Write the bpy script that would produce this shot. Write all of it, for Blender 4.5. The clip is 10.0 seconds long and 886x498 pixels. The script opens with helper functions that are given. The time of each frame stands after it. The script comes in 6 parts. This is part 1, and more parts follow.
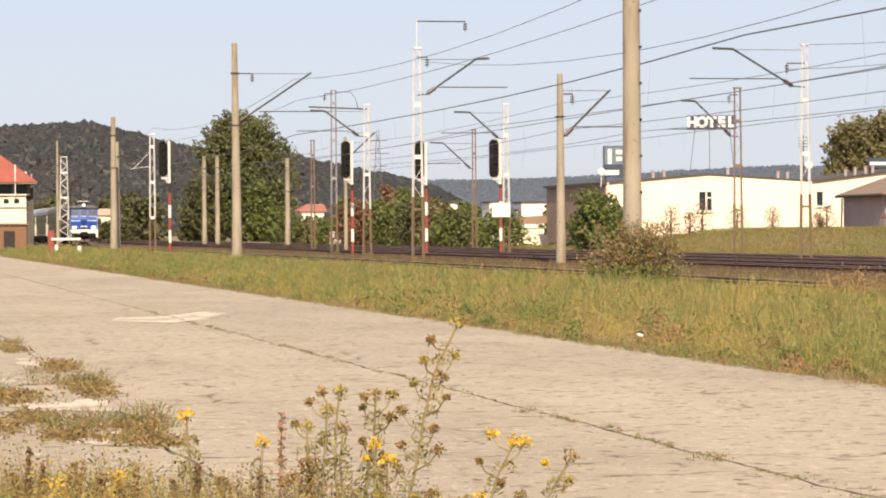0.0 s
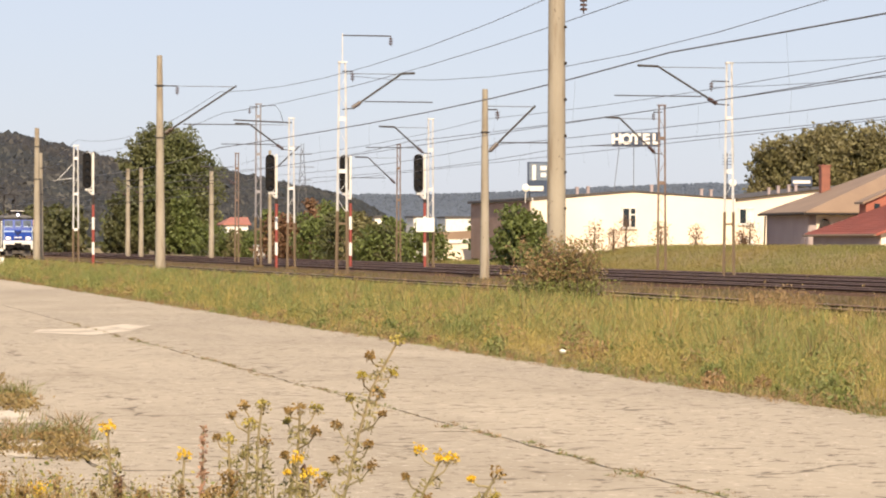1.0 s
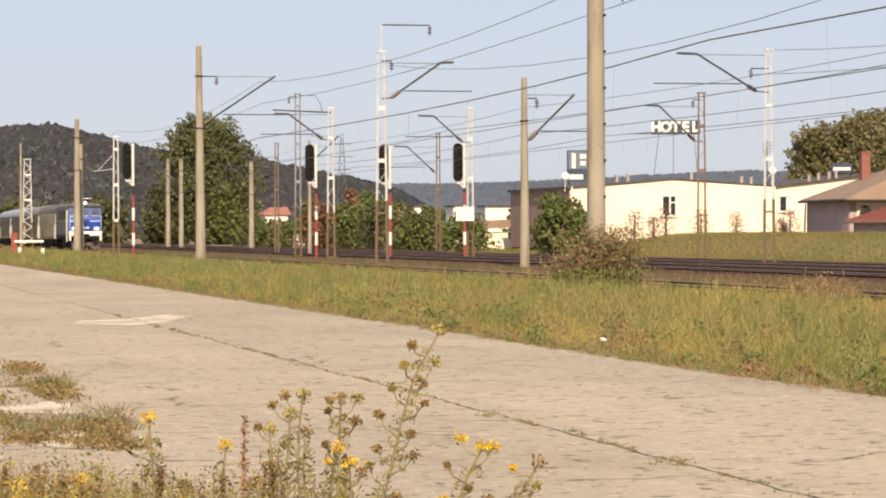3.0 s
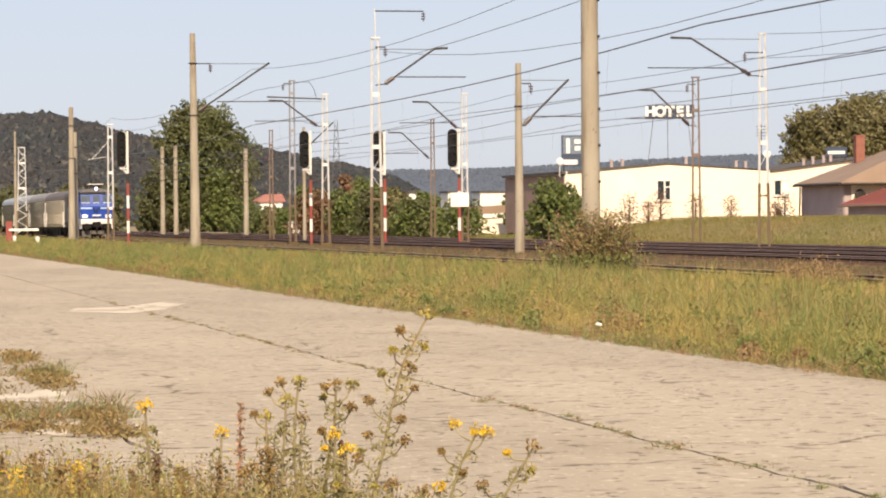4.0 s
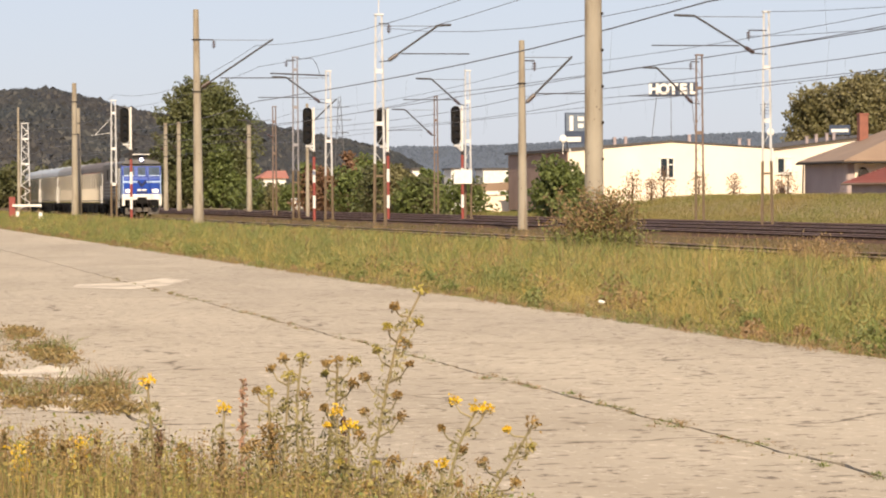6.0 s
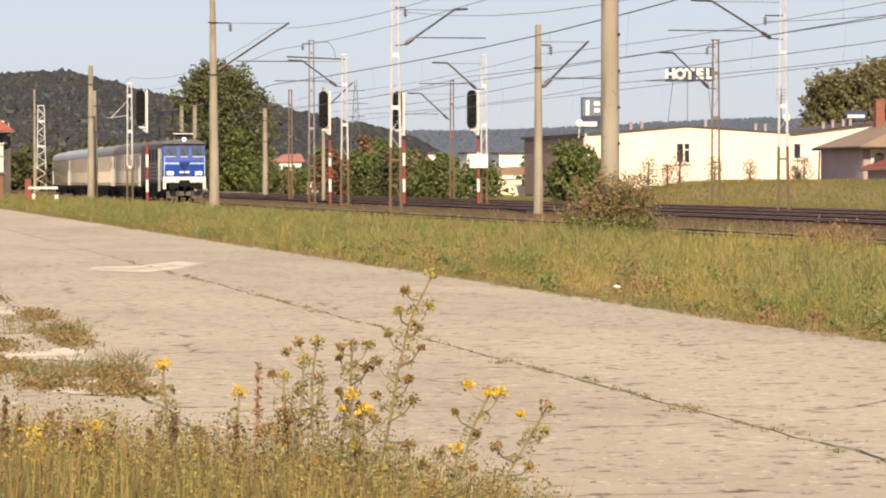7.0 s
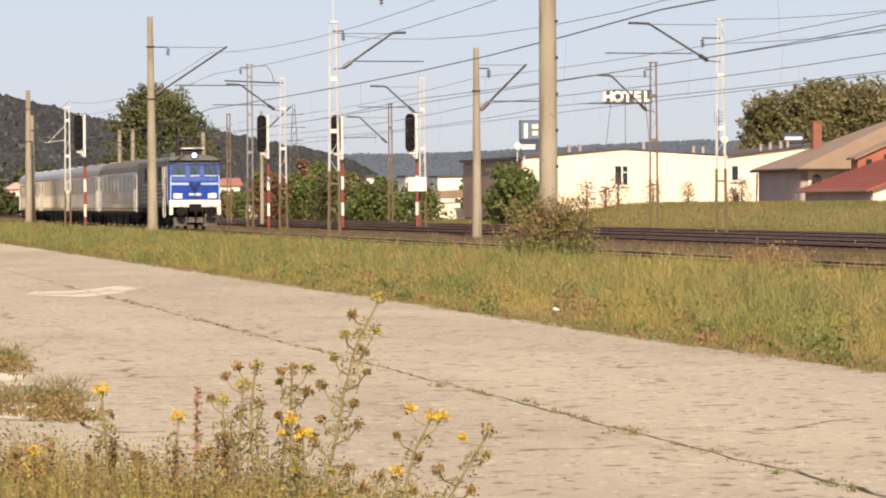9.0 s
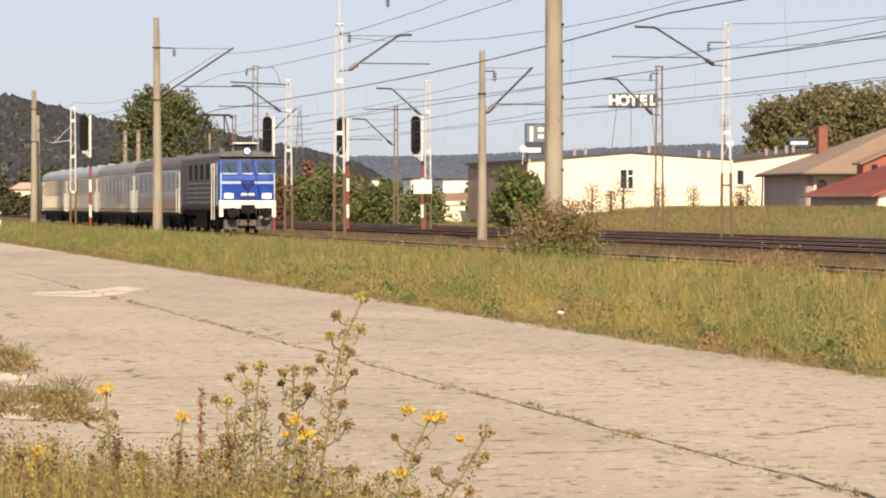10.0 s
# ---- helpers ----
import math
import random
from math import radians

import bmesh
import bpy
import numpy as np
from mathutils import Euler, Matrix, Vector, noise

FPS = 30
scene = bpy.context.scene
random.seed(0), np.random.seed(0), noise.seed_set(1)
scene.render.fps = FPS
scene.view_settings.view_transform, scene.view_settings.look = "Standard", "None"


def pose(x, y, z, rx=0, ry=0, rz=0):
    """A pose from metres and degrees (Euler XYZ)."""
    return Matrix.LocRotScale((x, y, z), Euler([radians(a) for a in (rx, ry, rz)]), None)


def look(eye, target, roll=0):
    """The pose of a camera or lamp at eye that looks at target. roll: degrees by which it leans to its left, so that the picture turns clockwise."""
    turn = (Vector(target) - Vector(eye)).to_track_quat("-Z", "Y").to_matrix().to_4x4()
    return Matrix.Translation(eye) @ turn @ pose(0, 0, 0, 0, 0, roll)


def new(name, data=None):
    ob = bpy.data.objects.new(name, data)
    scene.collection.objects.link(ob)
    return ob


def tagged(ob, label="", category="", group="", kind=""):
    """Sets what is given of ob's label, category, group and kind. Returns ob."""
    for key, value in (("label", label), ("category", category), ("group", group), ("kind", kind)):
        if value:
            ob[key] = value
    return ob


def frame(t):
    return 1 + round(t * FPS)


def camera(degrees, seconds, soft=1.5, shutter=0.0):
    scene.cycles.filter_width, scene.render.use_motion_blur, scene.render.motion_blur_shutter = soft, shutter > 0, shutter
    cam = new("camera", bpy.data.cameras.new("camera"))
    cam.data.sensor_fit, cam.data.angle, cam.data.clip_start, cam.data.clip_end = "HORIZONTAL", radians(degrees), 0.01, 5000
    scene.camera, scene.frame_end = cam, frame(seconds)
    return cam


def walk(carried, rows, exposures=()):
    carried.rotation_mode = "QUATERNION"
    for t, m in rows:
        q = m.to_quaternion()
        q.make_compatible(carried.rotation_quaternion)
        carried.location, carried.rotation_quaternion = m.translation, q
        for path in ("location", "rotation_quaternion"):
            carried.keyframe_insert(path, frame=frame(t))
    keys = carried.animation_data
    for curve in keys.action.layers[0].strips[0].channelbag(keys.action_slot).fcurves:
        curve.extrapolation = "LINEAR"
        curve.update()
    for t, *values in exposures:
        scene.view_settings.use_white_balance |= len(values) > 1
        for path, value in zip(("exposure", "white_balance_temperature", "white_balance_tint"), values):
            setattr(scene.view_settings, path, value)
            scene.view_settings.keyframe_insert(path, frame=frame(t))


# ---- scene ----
# World: y runs along the railway, x across it, z up; the eye stands on the concrete yard.
EYE = (0.0, 0.0, 1.6)
# seconds, bearing from the railway, tilt, lean (degrees)
PATH = [
    (0, 11.018, -0.361, -0.397),
    (0.3, 11.698, -0.801, -0.077),
    (0.5, 11.752, -0.705, 0.032),
    (0.8, 12.587, -0.201, 0.277),
    (1, 12.448, -0.088, 0.114),
    (1.2, 12.205, -0.158, 0.183),
    (1.5, 11.813, -0.214, -0.121),
    (1.7, 11.880, 0.054, -0.011),
    (2, 11.683, 0.005, 0.086),
    (2.2, 11.486, -0.461, -0.228),
    (2.5, 11.632, -0.096, -0.406),
    (2.7, 11.683, -0.154, -0.142),
    (4, 11.791, -0.559, -0.525),
    (4.2, 11.768, -0.624, -0.404),
    (4.5, 11.778, -0.723, -0.510),
    (4.7, 11.438, -0.642, -0.703),
    (5, 11.388, -0.835, -0.899),
    (5.2, 11.352, -0.566, -0.731),
    (5.5, 11.525, -0.977, -0.335),
    (5.7, 11.805, -0.995, -0.434),
    (6.8, 11.398, -1.119, -0.023),
    (7, 11.439, -1.288, -0.126),
    (7.2, 11.640, -1.171, -0.395),
    (7.5, 12.213, -0.912, -0.426),
    (7.7, 12.336, -0.700, -0.577),
    (8, 12.456, -0.791, -0.477),
    (8.2, 12.209, -1.049, -0.555),
    (8.5, 12.509, -0.776, -0.424),
    (8.7, 12.856, -0.630, -0.118),
    (9, 12.588, -0.855, -0.353),
    (9.2, 12.559, -0.681, 0.056),
    (9.5, 12.575, -0.552, -0.137),
    (9.7, 12.609, -0.736, 0.198),
    (10, 12.496, -0.806, 0.000),
]


def aim(bearing, tilt, lean):
    b, t = radians(bearing), radians(tilt)
    way = Vector((math.sin(b) * math.cos(t), math.cos(b) * math.cos(t), math.sin(t)))
    return look(EYE, Vector(EYE) + 100 * way, lean)


cam = camera(16.52, 10.0, soft=2.0)
walk(cam, [(t, aim(b, p, r)) for t, b, p, r in PATH], [(0.0, 0.66, 6500, 14), (1.0, 0.66, 6500, 14), (1.6, 0.45, 6500, 14), (2.0, 0.4, 6500, 14), (2.7, 0.48, 6500, 14), (4.0, 0.6, 6500, 14), (10.0, 0.57, 6500, 14)])

# ---- sky and sun ----
SUN_AZ, SUN_EL = radians(187), radians(33)
world = bpy.data.worlds.new("sky")
scene.world = world
world.use_nodes = True
wn = world.node_tree.nodes
sky = wn.new("ShaderNodeTexSky")
sky.sky_type, sky.sun_disc = "NISHITA", False
sky.sun_elevation, sky.sun_rotation = SUN_EL, SUN_AZ
sky.air_density, sky.dust_density, sky.ozone_density = 1.0, 0.6, 3.0
wn["Background"].inputs["Strength"].default_value = 0.103
# thin summer haze evens the sky out
haze = wn.new("ShaderNodeMix")
haze.data_type = "RGBA"
haze.inputs["Factor"].default_value = 0.8
haze.inputs["B"].default_value = (3.8, 4.05, 4.7, 1)
world.node_tree.links.new(sky.outputs["Color"], haze.inputs["A"])
world.node_tree.links.new(haze.outputs["Result"], wn["Background"].inputs["Color"])
sun = new("sun", bpy.data.lights.new("sun", "SUN"))
sun.data.energy, sun.data.angle, sun.data.color = 4.4, radians(0.6), (1.0, 0.815, 0.555)
sun_way = Vector((math.sin(SUN_AZ) * math.cos(SUN_EL), math.cos(SUN_AZ) * math.cos(SUN_EL), math.sin(SUN_EL)))
sun.matrix_world = look(sun_way * 300, (0, 0, 0))

# ---- materials ----
def mat(name, a, b=None, rough=0.8, scale=4.0, bump=0.0, metal=0.0, island=0.0, fine=40.0, stretch=(1, 1, 1), each=0.0, emit=0.0):
    """Two colours mixed by noise at two scales, with relief; island/each: spread of brightness from piece to piece."""
    m = bpy.data.materials.new(name)
    m.use_nodes = True
    n, l = m.node_tree.nodes, m.node_tree.links
    s = n["Principled BSDF"]
    b = b or tuple(c * 0.75 for c in a)
    tc, mp = n.new("ShaderNodeTexCoord"), n.new("ShaderNodeMapping")
    mp.inputs["Scale"].default_value = stretch
    l.new(tc.outputs["Object"], mp.inputs["Vector"])
    n1, n2 = n.new("ShaderNodeTexNoise"), n.new("ShaderNodeTexNoise")
    for nd, sc, det in ((n1, scale, 5), (n2, fine, 4)):
        nd.inputs["Scale"].default_value, nd.inputs["Detail"].default_value = sc, det
        l.new(mp.outputs["Vector"], nd.inputs["Vector"])
    mixf = n.new("ShaderNodeMath")
    mixf.operation = "MULTIPLY_ADD"
    mixf.inputs[1].default_value = 0.35
    l.new(n2.outputs["Fac"], mixf.inputs[0])
    sub = n.new("ShaderNodeMath")
    sub.operation = "MULTIPLY_ADD"
    sub.inputs[1].default_value, sub.inputs[2].default_value = 2.2, -0.77
    l.new(n1.outputs["Fac"], sub.inputs[0])
    l.new(sub.outputs[0], mixf.inputs[2])
    mx = n.new("ShaderNodeMix")
    mx.data_type, mx.clamp_factor = "RGBA", True
    mx.inputs["A"].default_value, mx.inputs["B"].default_value = (*a, 1), (*b, 1)
    l.new(mixf.outputs[0], mx.inputs["Factor"])
    out = mx.outputs["Result"]
    if island or each:
        src = n.new("ShaderNodeNewGeometry").outputs["Random Per Island"] if island else n.new("ShaderNodeObjectInfo").outputs["Random"]
        k = island or each
        vm = n.new("ShaderNodeMath")
        vm.operation = "MULTIPLY_ADD"
        vm.inputs[1].default_value, vm.inputs[2].default_value = 2 * k, 1 - k
        l.new(src, vm.inputs[0])
        hs = n.new("ShaderNodeHueSaturation")
        l.new(vm.outputs[0], hs.inputs["Value"])
        l.new(out, hs.inputs["Color"])
        out = hs.outputs["Color"]
    l.new(out, s.inputs["Base Color"])
    s.inputs["Roughness"].default_value, s.inputs["Metallic"].default_value = rough, metal
    if bump:
        bp = n.new("ShaderNodeBump")
        bp.inputs["Strength"].default_value, bp.inputs["Distance"].default_value = bump, 0.02
        l.new(n2.outputs["Fac"], bp.inputs["Height"])
        l.new(bp.outputs["Normal"], s.inputs["Normal"])
    if emit:
        s.inputs["Emission Color"].default_value, s.inputs["Emission Strength"].default_value = (*a, 1), emit
    return m


def leaf_mat(name, a, b, spread=0.35, through_it=0.25, scale=0.6):
    m = mat(name, a, b, 0.6, scale, island=spread, fine=6)
    s = m.node_tree.nodes["Principled BSDF"]
    s.inputs["Transmission Weight"].default_value = 0
    tr, ad = m.node_tree.nodes.new("ShaderNodeBsdfTranslucent"), m.node_tree.nodes.new("ShaderNodeMixShader")
    l = m.node_tree.links
    l.new(s.inputs["Base Color"].links[0].from_socket, tr.inputs["Color"])
    ad.inputs["Fac"].default_value = through_it
    l.new(s.outputs[0], ad.inputs[1])
    l.new(tr.outputs[0], ad.inputs[2])
    l.new(ad.outputs[0], m.node_tree.nodes["Material Output"].inputs["Surface"])
    return m


def pitted(m, dark, scale, lo, hi, stretch=(1, 1, 1)):
    """Add small dark pits and crack dashes to a material."""
    n, l = m.node_tree.nodes, m.node_tree.links
    s = n["Principled BSDF"]
    src = s.inputs["Base Color"].links[0].from_socket
    tc, mp, nz, rp = n.new("ShaderNodeTexCoord"), n.new("ShaderNodeMapping"), n.new("ShaderNodeTexNoise"), n.new("ShaderNodeMapRange")
    mp.inputs["Scale"].default_value = stretch
    nz.inputs["Scale"].default_value, nz.inputs["Detail"].default_value, nz.inputs["Roughness"].default_value = scale, 6, 0.65
    rp.inputs["From Min"].default_value, rp.inputs["From Max"].default_value = lo, hi
    l.new(tc.outputs["Object"], mp.inputs["Vector"]), l.new(mp.outputs["Vector"], nz.inputs["Vector"]), l.new(nz.outputs["Fac"], rp.inputs["Value"])
    mx = n.new("ShaderNodeMix")
    mx.data_type, mx.clamp_factor = "RGBA", True
    mx.inputs["B"].default_value = (*dark, 1)
    l.new(rp.outputs["Result"], mx.inputs["Factor"]), l.new(src, mx.inputs["A"])
    l.new(mx.outputs["Result"], s.inputs["Base Color"])
    return m


CONCRETE_POLE = mat("pole_concrete", (0.35, 0.31, 0.245), (0.265, 0.232, 0.18), 0.9, 1.2, 0.3, fine=25, stretch=(1, 1, 0.4))
pitted(CONCRETE_POLE, (0.21, 0.165, 0.115), 2.2, 0.5, 0.66, (1.5, 1.5, 0.22))
pitted(CONCRETE_POLE, (0.12, 0.09, 0.07), 7.0, 0.65, 0.68, (1, 1, 0.7))
PAVING = mat("yard_concrete", (0.45, 0.378, 0.276), (0.36, 0.299, 0.218), 0.92, 0.35, 0.5, fine=9, stretch=(1.0, 0.35, 1), each=0.07)
pitted(PAVING, (0.56, 0.47, 0.35), 5.5, 0.56, 0.66, (1.2, 0.7, 1))
pitted(PAVING, (0.32, 0.26, 0.18), 0.3, 0.5, 0.75, (1, 0.5, 1))
pitted(PAVING, (0.15, 0.115, 0.075), 5.0, 0.602, 0.614)
pitted(PAVING, (0.13, 0.1, 0.06), 3.6, 0.617, 0.627, (0.7, 1.3, 1))


def cracked(m, dark, scale, width):
    """Thin wandering cracks, broken here and there."""
    n, l = m.node_tree.nodes, m.node_tree.links
    s = n["Principled BSDF"]
    src = s.inputs["Base Color"].links[0].from_socket
    tc, nz, ad, vo = n.new("ShaderNodeTexCoord"), n.new("ShaderNodeTexNoise"), n.new("ShaderNodeVectorMath"), n.new("ShaderNodeTexVoronoi")
    nz.inputs["Scale"].default_value, nz.inputs["Detail"].default_value = 1.3, 5
    ad.operation, vo.feature = "MULTIPLY_ADD", "DISTANCE_TO_EDGE"
    ad.inputs[1].default_value = (0.9, 0.9, 0)
    vo.inputs["Scale"].default_value = scale
    l.new(tc.outputs["Object"], nz.inputs["Vector"])
    l.new(nz.outputs["Color"], ad.inputs[0]), l.new(tc.outputs["Object"], ad.inputs[2])
    l.new(ad.outputs[0], vo.inputs["Vector"])
    rp, ms, ml = n.new("ShaderNodeMapRange"), n.new("ShaderNodeMapRange"), n.new("ShaderNodeMath")
    for nd, v in ((rp, (width, width * 0.3, 0, 1)), (ms, (0.44, 0.52, 0, 1))):
        for key, val in zip(("From Min", "From Max", "To Min", "To Max"), v):
            nd.inputs[key].default_value = val
    n3 = n.new("ShaderNodeTexNoise")
    n3.inputs["Scale"].default_value = 0.7
    l.new(tc.outputs["Object"], n3.inputs["Vector"])
    l.new(vo.outputs["Distance"], rp.inputs["Value"]), l.new(n3.outputs["Fac"], ms.inputs["Value"])
    ml.operation = "MULTIPLY"
    l.new(rp.outputs["Result"], ml.inputs[0]), l.new(ms.outputs["Result"], ml.inputs[1])
    mx = n.new("ShaderNodeMix")
    mx.data_type, mx.clamp_factor = "RGBA", True
    mx.inputs["B"].default_value = (*dark, 1)
    l.new(ml.outputs[0], mx.inputs["Factor"]), l.new(src, mx.inputs["A"])
    l.new(mx.outputs["Result"], s.inputs["Base Color"])


pitted(PAVING, (0.64, 0.56, 0.45), 11.0, 0.61, 0.65)
pitted(PAVING, (0.18, 0.14, 0.1), 9.0, 0.645, 0.66, (0.6, 1.1, 1))
cracked(PAVING, (0.13, 0.1, 0.06), 0.24, 0.006)
PATCH = mat("pale_mortar", (0.68, 0.59, 0.46), (0.56, 0.48, 0.37), 0.9, 1.5, 0.3)
pitted(PATCH, (0.42, 0.352, 0.265), 1.6, 0.5, 0.56, (1.0, 0.5, 1))
SOIL = mat("dry_soil", (0.3, 0.22, 0.12), (0.2, 0.16, 0.07), 0.95, 0.25, 0.6, fine=5)
BALLAST = mat("ballast", (0.13, 0.078, 0.054), (0.085, 0.05, 0.035), 0.95, 0.6, 1.0, fine=14)
NEARBED = mat("sandy_ballast", (0.16, 0.108, 0.055), (0.105, 0.075, 0.04), 0.95, 0.5, 1.0, fine=12)
RAIL = mat("rusty_rail", (0.035, 0.019, 0.014), (0.022, 0.013, 0.01), 0.85, 3, 0.2)
# Worn metal, lightened so that the colour holds the head's highlight.
RAILHEAD = mat("worn_rail_highlight", (0.42, 0.27, 0.21), (0.28, 0.17, 0.13), 0.45, 3, 0.1, metal=0.2)
SLEEPER = mat("dark_sleeper", (0.08, 0.05, 0.032), (0.05, 0.032, 0.022), 0.9, 4, 0.5, each=0.25)
for m in (RAIL, SLEEPER, BALLAST, NEARBED):
    m.node_tree.nodes["Principled BSDF"].inputs["Specular IOR Level"].default_value = 0.1
GALV = mat("galvanised_steel", (0.72, 0.72, 0.72), (0.52, 0.51, 0.49), 0.55, 1.5, 0.15, metal=0.2)
RUSTY = mat("rust_paint", (0.15, 0.1, 0.078), (0.22, 0.17, 0.14), 0.8, 1.5, 0.3)
OLDPAINT = mat("brown_old_paint", (0.13, 0.09, 0.055), (0.19, 0.14, 0.09), 0.85, 1.5, 0.3)
DARKSTEEL = mat("dark_steel", (0.028, 0.026, 0.027), (0.045, 0.038, 0.034), 0.75, 5, 0.2)
DARKSTEEL.node_tree.nodes["Principled BSDF"].inputs["Specular IOR Level"].default_value = 0.2
ARMSTEEL = mat("weathered_arm_steel", (0.06, 0.056, 0.055), (0.04, 0.037, 0.036), 0.7, 3, 0.2)
GREYSTEEL = mat("grey_lilac_steel", (0.3, 0.29, 0.31), (0.2, 0.19, 0.2), 0.7, 2, 0.2)
CABLE = mat("weathered_cable", (0.1, 0.1, 0.107), (0.14, 0.135, 0.13), 0.6, 2)
INSUL = mat("brown_porcelain", (0.08, 0.045, 0.035), None, 0.3, 5)
WHITE = mat("white_paint", (0.78, 0.77, 0.74), (0.66, 0.63, 0.57), 0.6, 3)
RED = mat("red_paint", (0.28, 0.055, 0.042), (0.2, 0.045, 0.035), 0.6, 3)
BLACK = mat("black_paint", (0.009, 0.009, 0.01), (0.016, 0.014, 0.013), 0.85, 4)
BLACK.node_tree.nodes["Principled BSDF"].inputs["Specular IOR Level"].default_value = 0.15
LENS = mat("signal_lens", (0.02, 0.02, 0.022), None, 0.15, 4)
BLUE = mat("blue_paint", (0.022, 0.07, 0.37), (0.018, 0.052, 0.29), 0.35, 2)
BLUE.node_tree.nodes["Principled BSDF"].inputs["Specular IOR Level"].default_value = 0.2
STRIPE = mat("stripe_paint", (0.42, 0.57, 0.82), None, 0.4, 2)
NAVY = mat("navy_paint", (0.012, 0.025, 0.12), (0.01, 0.02, 0.09), 0.5, 3)
PLOUGHGREY = mat("dusty_grey_steel", (0.16, 0.14, 0.125), (0.07, 0.062, 0.056), 0.8, 4, 0.2)
# Blue of the reflected sky is put into the glass colour.
CABGLASS = mat("sky_blue_cab_glass", (0.02, 0.05, 0.1), (0.018, 0.04, 0.08), 0.25, 2)
CABGLASS.node_tree.nodes["Principled BSDF"].inputs["Specular IOR Level"].default_value = 0.2
LIGHTBLUE = mat("pale_blue_paint", (0.3, 0.45, 0.75), None, 0.4, 2)
LOCOGREY = mat("dirty_grey_paint", (0.11, 0.1, 0.092), (0.07, 0.063, 0.058), 0.75, 1.5, stretch=(1, 1, 0.4))
ROOFGREY = mat("sooty_roof", (0.15, 0.15, 0.155), (0.1, 0.098, 0.095), 0.75, 1.2)
COACHPANE = mat("dull_coach_glass", (0.02, 0.023, 0.026), (0.03, 0.032, 0.035), 0.15, 2)
COACHPANE.node_tree.nodes["Principled BSDF"].inputs["Specular IOR Level"].default_value = 0.12
COACHSIDE = mat("silver_grey_paint", (0.165, 0.155, 0.14), (0.12, 0.112, 0.102), 0.13, 1.2, stretch=(1, 0.5, 1))
COACHFRAME = mat("silver_window_frame", (0.15, 0.145, 0.135), (0.1, 0.095, 0.09), 0.2, 2)
COACHROOF = mat("grey_coach_roof", (0.25, 0.245, 0.24), (0.19, 0.185, 0.18), 0.6, 0.8)
SOOTROOF = mat("sooty_coach_roof", (0.15, 0.125, 0.115), (0.1, 0.085, 0.08), 0.7, 0.8)
# Pale blue here is the grazing sky reflection, painted into the roof.
PALEROOF = mat("sky_sheen_coach_roof", (0.36, 0.4, 0.44), (0.29, 0.32, 0.35), 0.55, 0.8)
PANE = mat("dark_glass", (0.02, 0.03, 0.04), (0.03, 0.04, 0.05), 0.12, 2)
PANE.node_tree.nodes["Principled BSDF"].inputs["Specular IOR Level"].default_value = 0.18
LAMPGLOW = mat("lit_lamp", (1.0, 0.96, 0.88), (1.0, 0.96, 0.88), 0.3, 2, emit=1.2)
CREAM = mat("cream_render", (0.87, 0.765, 0.63), (0.81, 0.69, 0.55), 0.9, 0.3, 0.2, fine=3)
HOUSEGREY = mat("lilac_grey_render", (0.4, 0.33, 0.33), (0.33, 0.27, 0.27), 0.9, 0.6, 0.2)
BROWNROOF = mat("brown_sheet_roof", (0.29, 0.205, 0.14), (0.22, 0.15, 0.105), 0.75, 0.5, 0.2, fine=6)
REDROOF = mat("red_tile_roof", (0.36, 0.1, 0.068), (0.27, 0.08, 0.058), 0.8, 0.6, 0.3, fine=8)
# The sunlit paleness of this roof is put into the tile colour.
PALETILE = mat("sunlit_pale_tile", (0.62, 0.4, 0.31), (0.52, 0.32, 0.25), 0.8, 0.6, 0.2)
FADEDTILE = mat("faded_red_tile", (0.4, 0.17, 0.12), (0.32, 0.13, 0.1), 0.8, 0.6, 0.2)
BRICK = mat("red_brick", (0.28, 0.11, 0.075), (0.2, 0.08, 0.06), 0.85, 2, 0.3)
TAR = mat("tar_roof", (0.09, 0.08, 0.075), None, 0.9, 1)
SIGNBLUE = mat("navy_panel", (0.03, 0.05, 0.1), None, 0.5, 2)
BARK = mat("bark", (0.14, 0.1, 0.07), (0.09, 0.065, 0.045), 0.95, 3, 0.6)
GRASS = leaf_mat("verge_grass", (0.23, 0.22, 0.055), (0.44, 0.32, 0.1), 0.5, 0.22, 0.2)
BANKGRASS = leaf_mat("bank_grass_blades", (0.17, 0.19, 0.055), (0.28, 0.21, 0.07), 0.3, 0.3, 0.08)
GRASSGREEN = leaf_mat("green_weeds", (0.15, 0.19, 0.052), (0.21, 0.215, 0.065), 0.35, 0.25)
TRACKWEED = leaf_mat("olive_track_weeds", (0.15, 0.125, 0.045), (0.11, 0.08, 0.035), 0.4, 0.15)
STRAW = leaf_mat("golden_straw", (0.38, 0.3, 0.115), (0.31, 0.24, 0.09), 0.4, 0.2)
DRYWEED = leaf_mat("dry_weeds", (0.3, 0.19, 0.09), (0.22, 0.16, 0.07), 0.4, 0.2)
LEAFBIG = leaf_mat("broad_tree_leaves", (0.08, 0.104, 0.032), (0.125, 0.122, 0.045), 0.3, 0.2, 0.12)
LEAF = leaf_mat("tree_leaves", (0.065, 0.08, 0.026), (0.105, 0.095, 0.04), 0.3, 0.2, 0.15)
LEAFBRIGHT = leaf_mat("bright_leaves", (0.14, 0.175, 0.045), (0.1, 0.12, 0.035), 0.4, 0.25, 0.3)
LEAFPOPLAR = leaf_mat("olive_leaves", (0.13, 0.125, 0.045), (0.2, 0.17, 0.08), 0.45, 0.2, 0.3)
